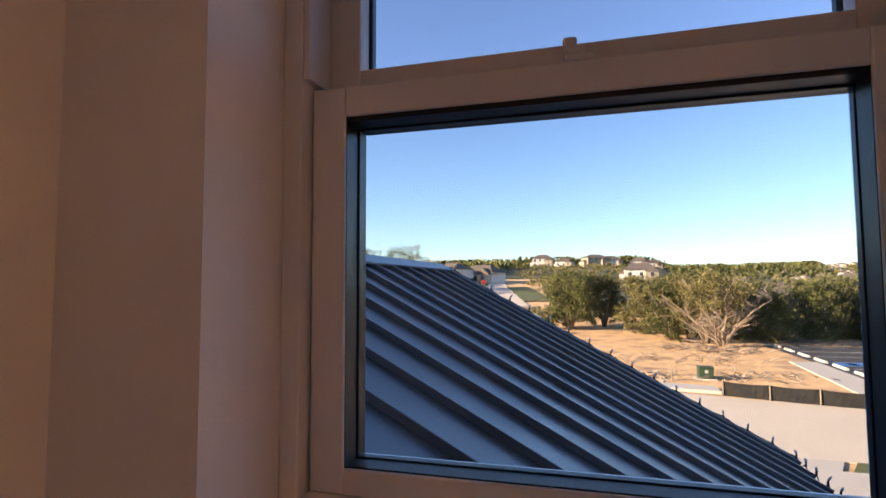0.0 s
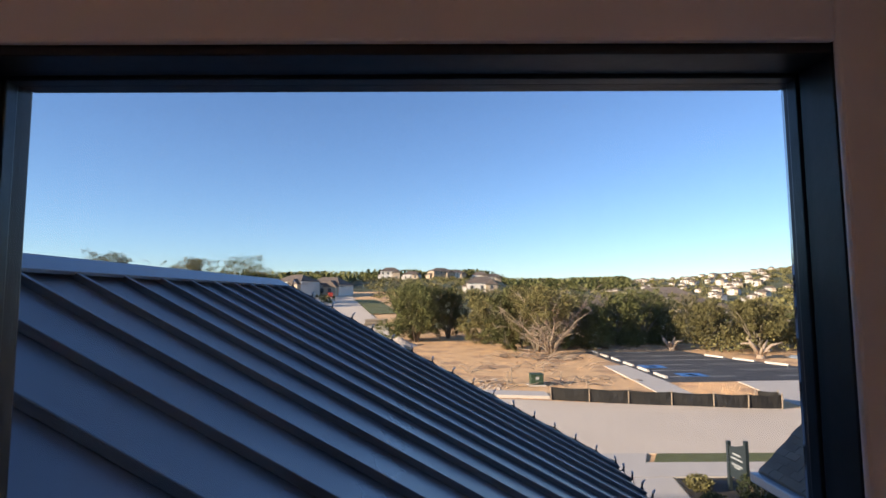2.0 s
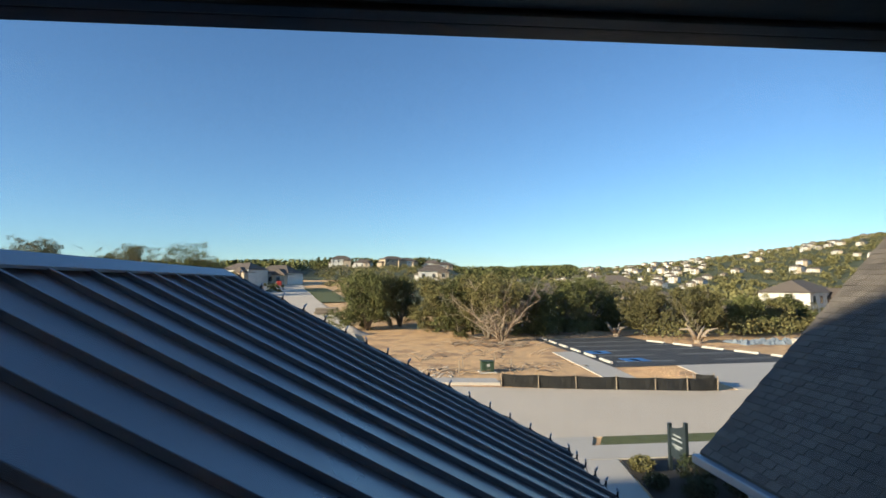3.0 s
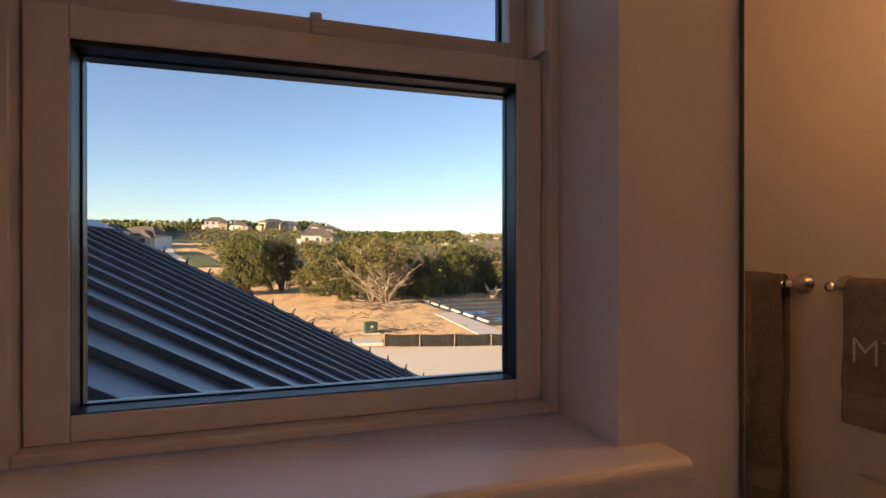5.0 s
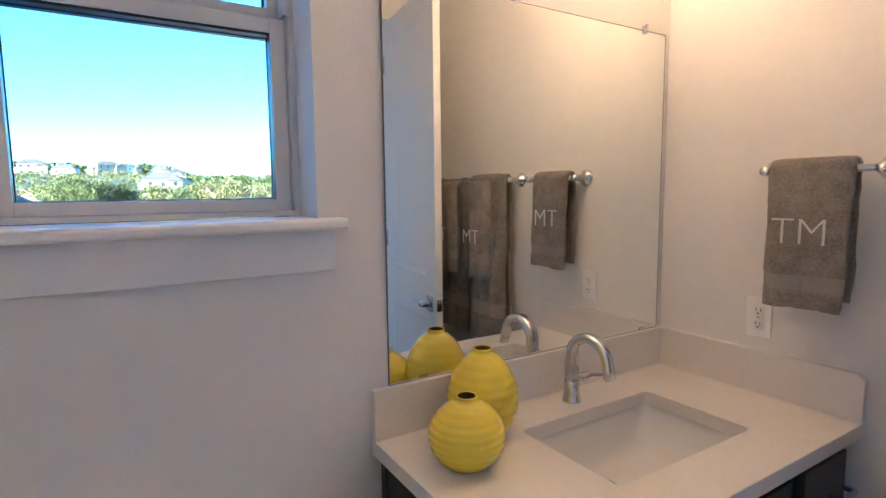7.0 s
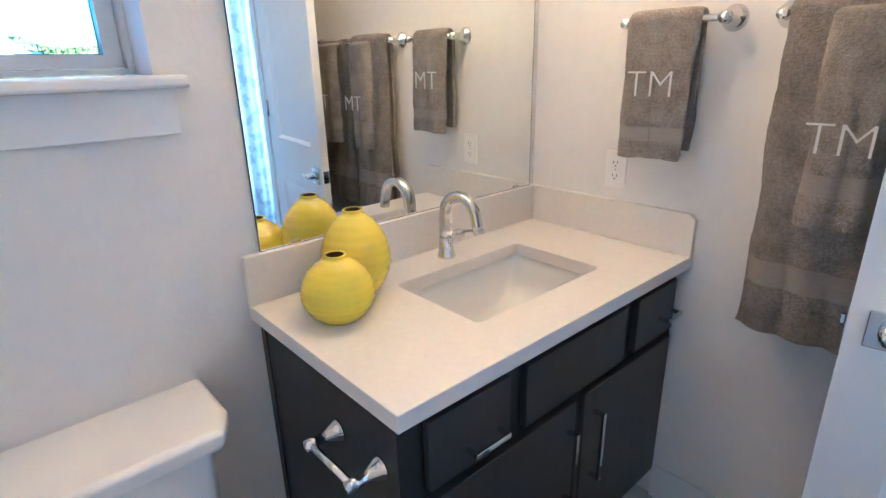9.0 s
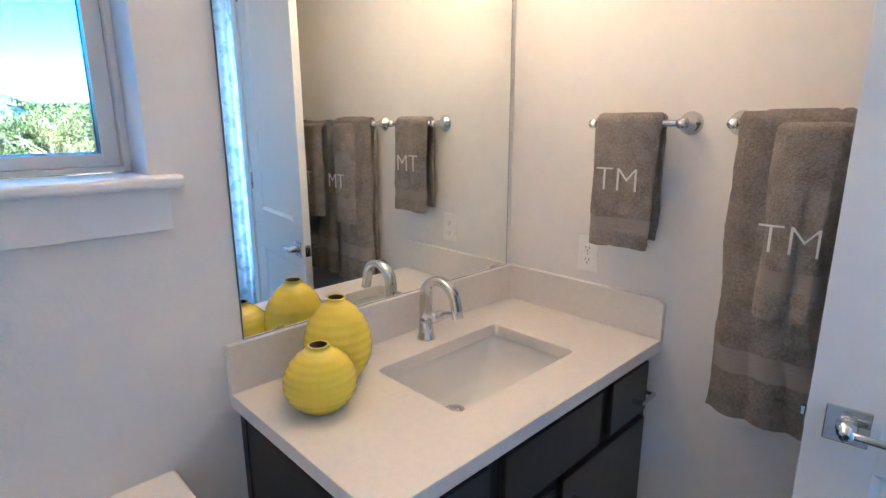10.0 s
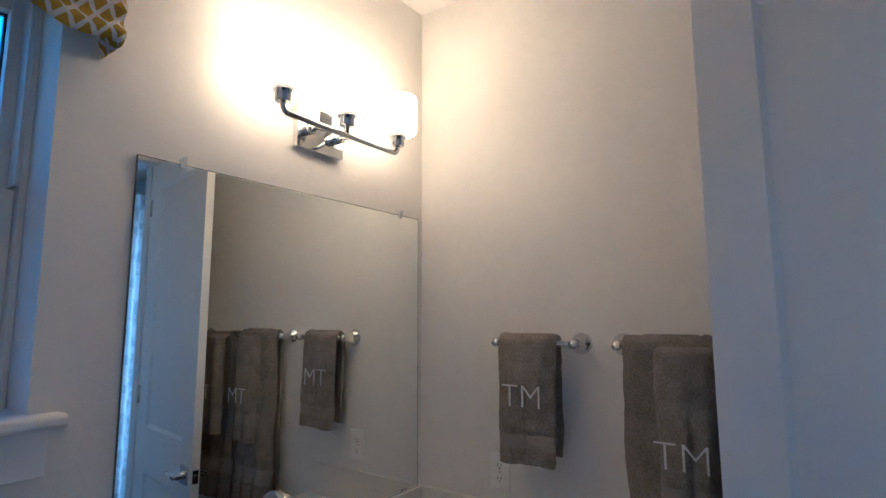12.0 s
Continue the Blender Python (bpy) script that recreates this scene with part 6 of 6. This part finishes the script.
# ---- the house outside the window ----
RX, RY, RZ, PITCH = -2.93, 4.70, 1.808, 28.4      # end of the metal roof's ridge
EAVE = 0.08
tanp = math.tan(radians(PITCH))
slope_len = (EAVE - RX) / math.cos(radians(PITCH))
def metal_wing():
    w = thing("metal_roof_wing", (RX, RY, GZ), "house wing with a blue-grey standing-seam metal roof", "house wing")
    z = RZ - GZ
    bm = bmesh.new()
    t_ = 0.14
    for s in (1, -1):
        x1 = s * (EAVE - RX)
        y0, y1 = 0.32 - RY, 0.0
        v = [bm.verts.new(p) for p in ((0, y0, z - 0.012), (0, y1, z - 0.012), (x1, y1, z - 0.012 - abs(x1) * tanp), (x1, y0, z - 0.012 - abs(x1) * tanp))]
        u = [bm.verts.new(p) for p in ((0, y0, z - 0.012 - t_), (0, y1, z - 0.012 - t_), (x1, y1, z - 0.012 - t_ - abs(x1) * tanp), (x1, y0, z - 0.012 - t_ - abs(x1) * tanp))]
        bm.faces.new(v); bm.faces.new(list(reversed(u)))
        for k in range(4):
            bm.faces.new((v[k], u[k], u[(k + 1) % 4], v[(k + 1) % 4]))
    roof = part("roof", bm, METALROOF, w)
    bm = bmesh.new()
    box(bm, RX - 1.15 - RX - 2.0, EAVE - 0.45 - RX, 0.3 - RY, -0.35, 0, z - (EAVE - 0.45 - RX) * tanp - 0.2)
    part("wall", bm, STUCCO, w)
    bm = bmesh.new()
    pts = [(-(EAVE - 0.45 - RX), z - (EAVE - 0.45 - RX) * tanp - 0.2), ((EAVE - 0.45 - RX), z - (EAVE - 0.45 - RX) * tanp - 0.2), (0, z - 0.2)]
    a = [bm.verts.new((x, -0.351, q)) for x, q in pts]; b = [bm.verts.new((x, -0.55, q)) for x, q in pts]
    bm.faces.new(a); bm.faces.new(list(reversed(b)))
    for k in range(3):
        bm.faces.new((a[k], b[k], b[(k + 1) % 3], a[(k + 1) % 3]))
    part("gable", bm, STUCCO, w)
    bm = bmesh.new()
    for s in (1, -1):
        box(bm, 0, 0.13, 0.3 - RY, 0.012, 0.0, 0.016, bevel=0.002, m=Matrix.Translation((0, 0, z + 0.022)) @ Matrix.Rotation(radians(PITCH * s), 4, "Y") @ Matrix.Diagonal((s, 1, 1, 1)))
    part("ridge_cap", bm, ROOFTRIM, w, "pale steel ridge cap")
    # a raised rake trim along the gable edge
    bm = bmesh.new()
    for s in (1, -1):
        box(bm, 0, s * slope_len, -0.035, 0.02, -0.13, 0.034, m=Matrix.Translation((0, 0, z)) @ Matrix.Rotation(radians(PITCH * s), 4, "Y"))
    part("rake_trim", bm, ROOFTRIM, w)
    # panels between seams
    pw = 0.305
    bm = bmesh.new()
    box(bm, 0.03, slope_len, -pw + 0.002, -0.002, -0.008, 0.002)
    box(bm, 0.03, slope_len, -0.012, 0.010, 0.002, 0.030, bevel=0.003)
    me = mesh_of("metal_panel", bm, METALROOF)
    for k in range(16):
        if RY - 0.085 - pw * (k + 1) < 0.25:
            break
        piece("metal_panel", me, roof, (0, -0.085 - pw * k, z), (0, radians(PITCH), 0))


metal_wing()

# string of small lights clipped along the rake
def string_lights():
    s = thing("string_lights", (RX, RY, RZ), "string of small clear bulbs clipped along the roof edge", "string lights")
    rng = random.Random(5)
    run, step = slope_len - 0.02, 0.205
    def along(d):
        if d < run:
            return Vector((d * math.cos(radians(PITCH)), 0.0, -d * math.sin(radians(PITCH)) + 0.04))
        return Vector((run * math.cos(radians(PITCH)) + 0.01, -(d - run), -run * math.sin(radians(PITCH)) + 0.035))
    total = run + 3.6
    for k in range(int((total - 0.16) / step) + 1):
        p = along(0.16 + k * step)
        tilt = rng.uniform(-0.012, 0.012)
        bm = bmesh.new()
        tube(bm, [p + Vector((0, 0, -0.012)), p + Vector((0.004, 0.002, 0.030))], [0.009, 0.007], 8)
        c = part("clip", bm, BLACK, s)
        bm = bmesh.new()
        tube(bm, [p + Vector((0.004, 0.002, 0.031)), p + Vector((0.008 + tilt, 0.003, 0.047)), p + Vector((0.010 + tilt * 1.6, 0.004, 0.060))], [0.009, 0.008, 0.003], 8)
        part("bulb", bm, CLEAR, c, "clear plastic bulb")
    bm = bmesh.new()
    pts = []
    for k in range(int((total - 0.16) / step * 4) + 1):
        p = along(0.16 + k * step / 4)
        slack = 0.010 if p.y > -0.01 else 0.045
        pts.append(p + Vector((0.006 * math.sin(k), 0.006 * math.cos(1.7 * k), 0.006 - slack * abs(math.sin(k * math.pi / 4)))))
    tube(bm, pts, 0.004, 6)
    part("wire", bm, BLACK, s)


string_lights()

# shingled wing facing it
SY, SX, SZ = 7.0, 2.68, -0.60           # far low corner of its slope
def shingle_wing():
    w = thing("shingled_wing", (SX, SY, GZ), "house wing with a steep brown asphalt-shingle roof", "house wing")
    z = SZ - GZ
    L = 8.0
    bm = bmesh.new()
    k45 = L * math.cos(radians(45))
    pts = [(0, z), (k45, z + k45), (2 * k45, z), (2 * k45, z - 0.15), (k45, z + k45 - 0.17), (0.0, z - 0.15)]
    a = [bm.verts.new((x, 0, p)) for x, p in pts]
    b = [bm.verts.new((x, 0.25 - SY, p)) for x, p in pts]
    bm.faces.new(a); bm.faces.new(list(reversed(b)))
    for i in range(6):
        bm.faces.new((a[i], b[i], b[(i + 1) % 6], a[(i + 1) % 6]))
    roof = part("roof", bm, SHINGLE, w)
    boxes("gutter", [ROOFTRIM], [(-0.12, -0.004, 0.25 - SY, 0.02, z - 0.14, z - 0.02)], w, 0.02, "dark metal gutter along the eave")
    boxes("rake_trim", [ROOFTRIM], [(0, 0.01, 0.001, 0.02, z - 0.15, z - 0.01)], w)
    boxes("wall", [STUCCO], [(0.42, 2 * k45 - 0.4, 0.3 - SY, -0.35, 0, z - 0.15)], w)
    # shingles
    sw, ex = 0.21, 0.105
    bm = bmesh.new()
    v = [bm.verts.new(p) for p in ((0, -sw / 2 + 0.004, 0.004), (0, sw / 2 - 0.004, 0.004), (ex * 1.4, sw / 2 - 0.004, 0.001), (ex * 1.4, -sw / 2 + 0.004, 0.001), (0, -sw / 2 + 0.004, 0.013), (0, sw / 2 - 0.004, 0.013), (ex * 1.4, sw / 2 - 0.004, 0.002), (ex * 1.4, -sw / 2 + 0.004, 0.002))]
    for q in ((3, 2, 1, 0), (4, 5, 6, 7), (0, 1, 5, 4), (1, 2, 6, 5), (2, 3, 7, 6), (3, 0, 4, 7)):
        bm.faces.new([v[i] for i in q])
    me = mesh_of("shingle", bm, SHINGLE)
    base = [tuple(p.co) for p in me.vertices]
    polys = [tuple(p.vertices) for p in me.polygons]
    rot = Matrix.Rotation(radians(-45), 4, "Y")
    rng = random.Random(9)
    verts, faces = [], []
    single = 0
    for r in range(int(L / ex) - 1):
        for c in range(33):
            y = -sw / 2 - c * sw - (0.075 * (r % 3))
            if y < 0.4 - SY:
                continue
            m = Matrix.Translation((0, 0, z)) @ rot @ Matrix.Translation((r * ex, y, 0.002 + rng.uniform(0, 0.004)))
            if r < 30 and c < 10 and single < 300:
                single += 1
                ob = new("shingle", me)
                ob.parent = roof
                ob.matrix_local = m
            else:
                b = len(verts)
                verts += [tuple(m @ Vector(p)) for p in base]
                faces += [tuple(b + i for i in q) for q in polys]
    rest = bpy.data.meshes.new("shingle_field")
    rest.from_pydata(verts, [], faces)
    rest.materials.append(SHINGLE)
    ob = new("shingle_field", rest)
    ob.parent = roof
    tagged(ob, kind="stuff")


shingle_wing()

# outer shell of the house behind the camera, unseen; its westward length is made up
structure(boxes("house_shell", [STUCCO], [(-45.0, WEST - 0.13, 0.1, 0.24, GZ, 3.6), (0.13, 0.9, 0.1, 0.24, GZ, 3.6), (0.9, 9.5, 0.1, 0.24, GZ, 1.0), (WEST - 0.13, 0.13, 0.1, 0.219, GZ, -0.11), (WEST - 0.13, 0.13, 0.1, 0.219, TOP + 0.13, 3.6)]), "unseen pale stucco outer wall, run west under the shade-casting roof", "wall")
# made-up hipped roof: ridge height and length set by the shadow on the shingles
bm = bmesh.new()
hr = [bm.verts.new(v) for v in ((-46, 0.7, 3.61), (1.1, 0.7, 3.61), (1.1, -11.5, 3.61), (-46, -11.5, 3.61), (-40, -5.4, 9.5), (-3.0, -5.4, 9.5))]
for q in ((0, 1, 5, 4), (1, 2, 5), (2, 3, 4, 5), (3, 0, 4), (3, 2, 1, 0)):
    bm.faces.new([hr[i] for i in q])
structure(part("house_roof", bm, HOUSER), "unseen brown hipped roof, sized to cast shade on the wing", "roof")

# ---- floor tiles ----
tw, tl = 0.1, 0.3
bm = bmesh.new()
box(bm, -tl / 2 + 0.0015, tl / 2 - 0.0015, -tw / 2 + 0.0015, tw / 2 - 0.0015, -0.0038, 0.0, bevel=0.0008, segs=1)
tile_me = mesh_of("tile", bm, TILE)
for r in range(18):
    y = -0.05 - r * tw
    for c in range(8):
        x = -0.15 - c * tl + (0.15 if r % 2 else 0)
        if WEST + 0.1 < x < -0.1 and y > SOUTH - 0.05:
            piece("tile", tile_me, floor, (x, y, 0))
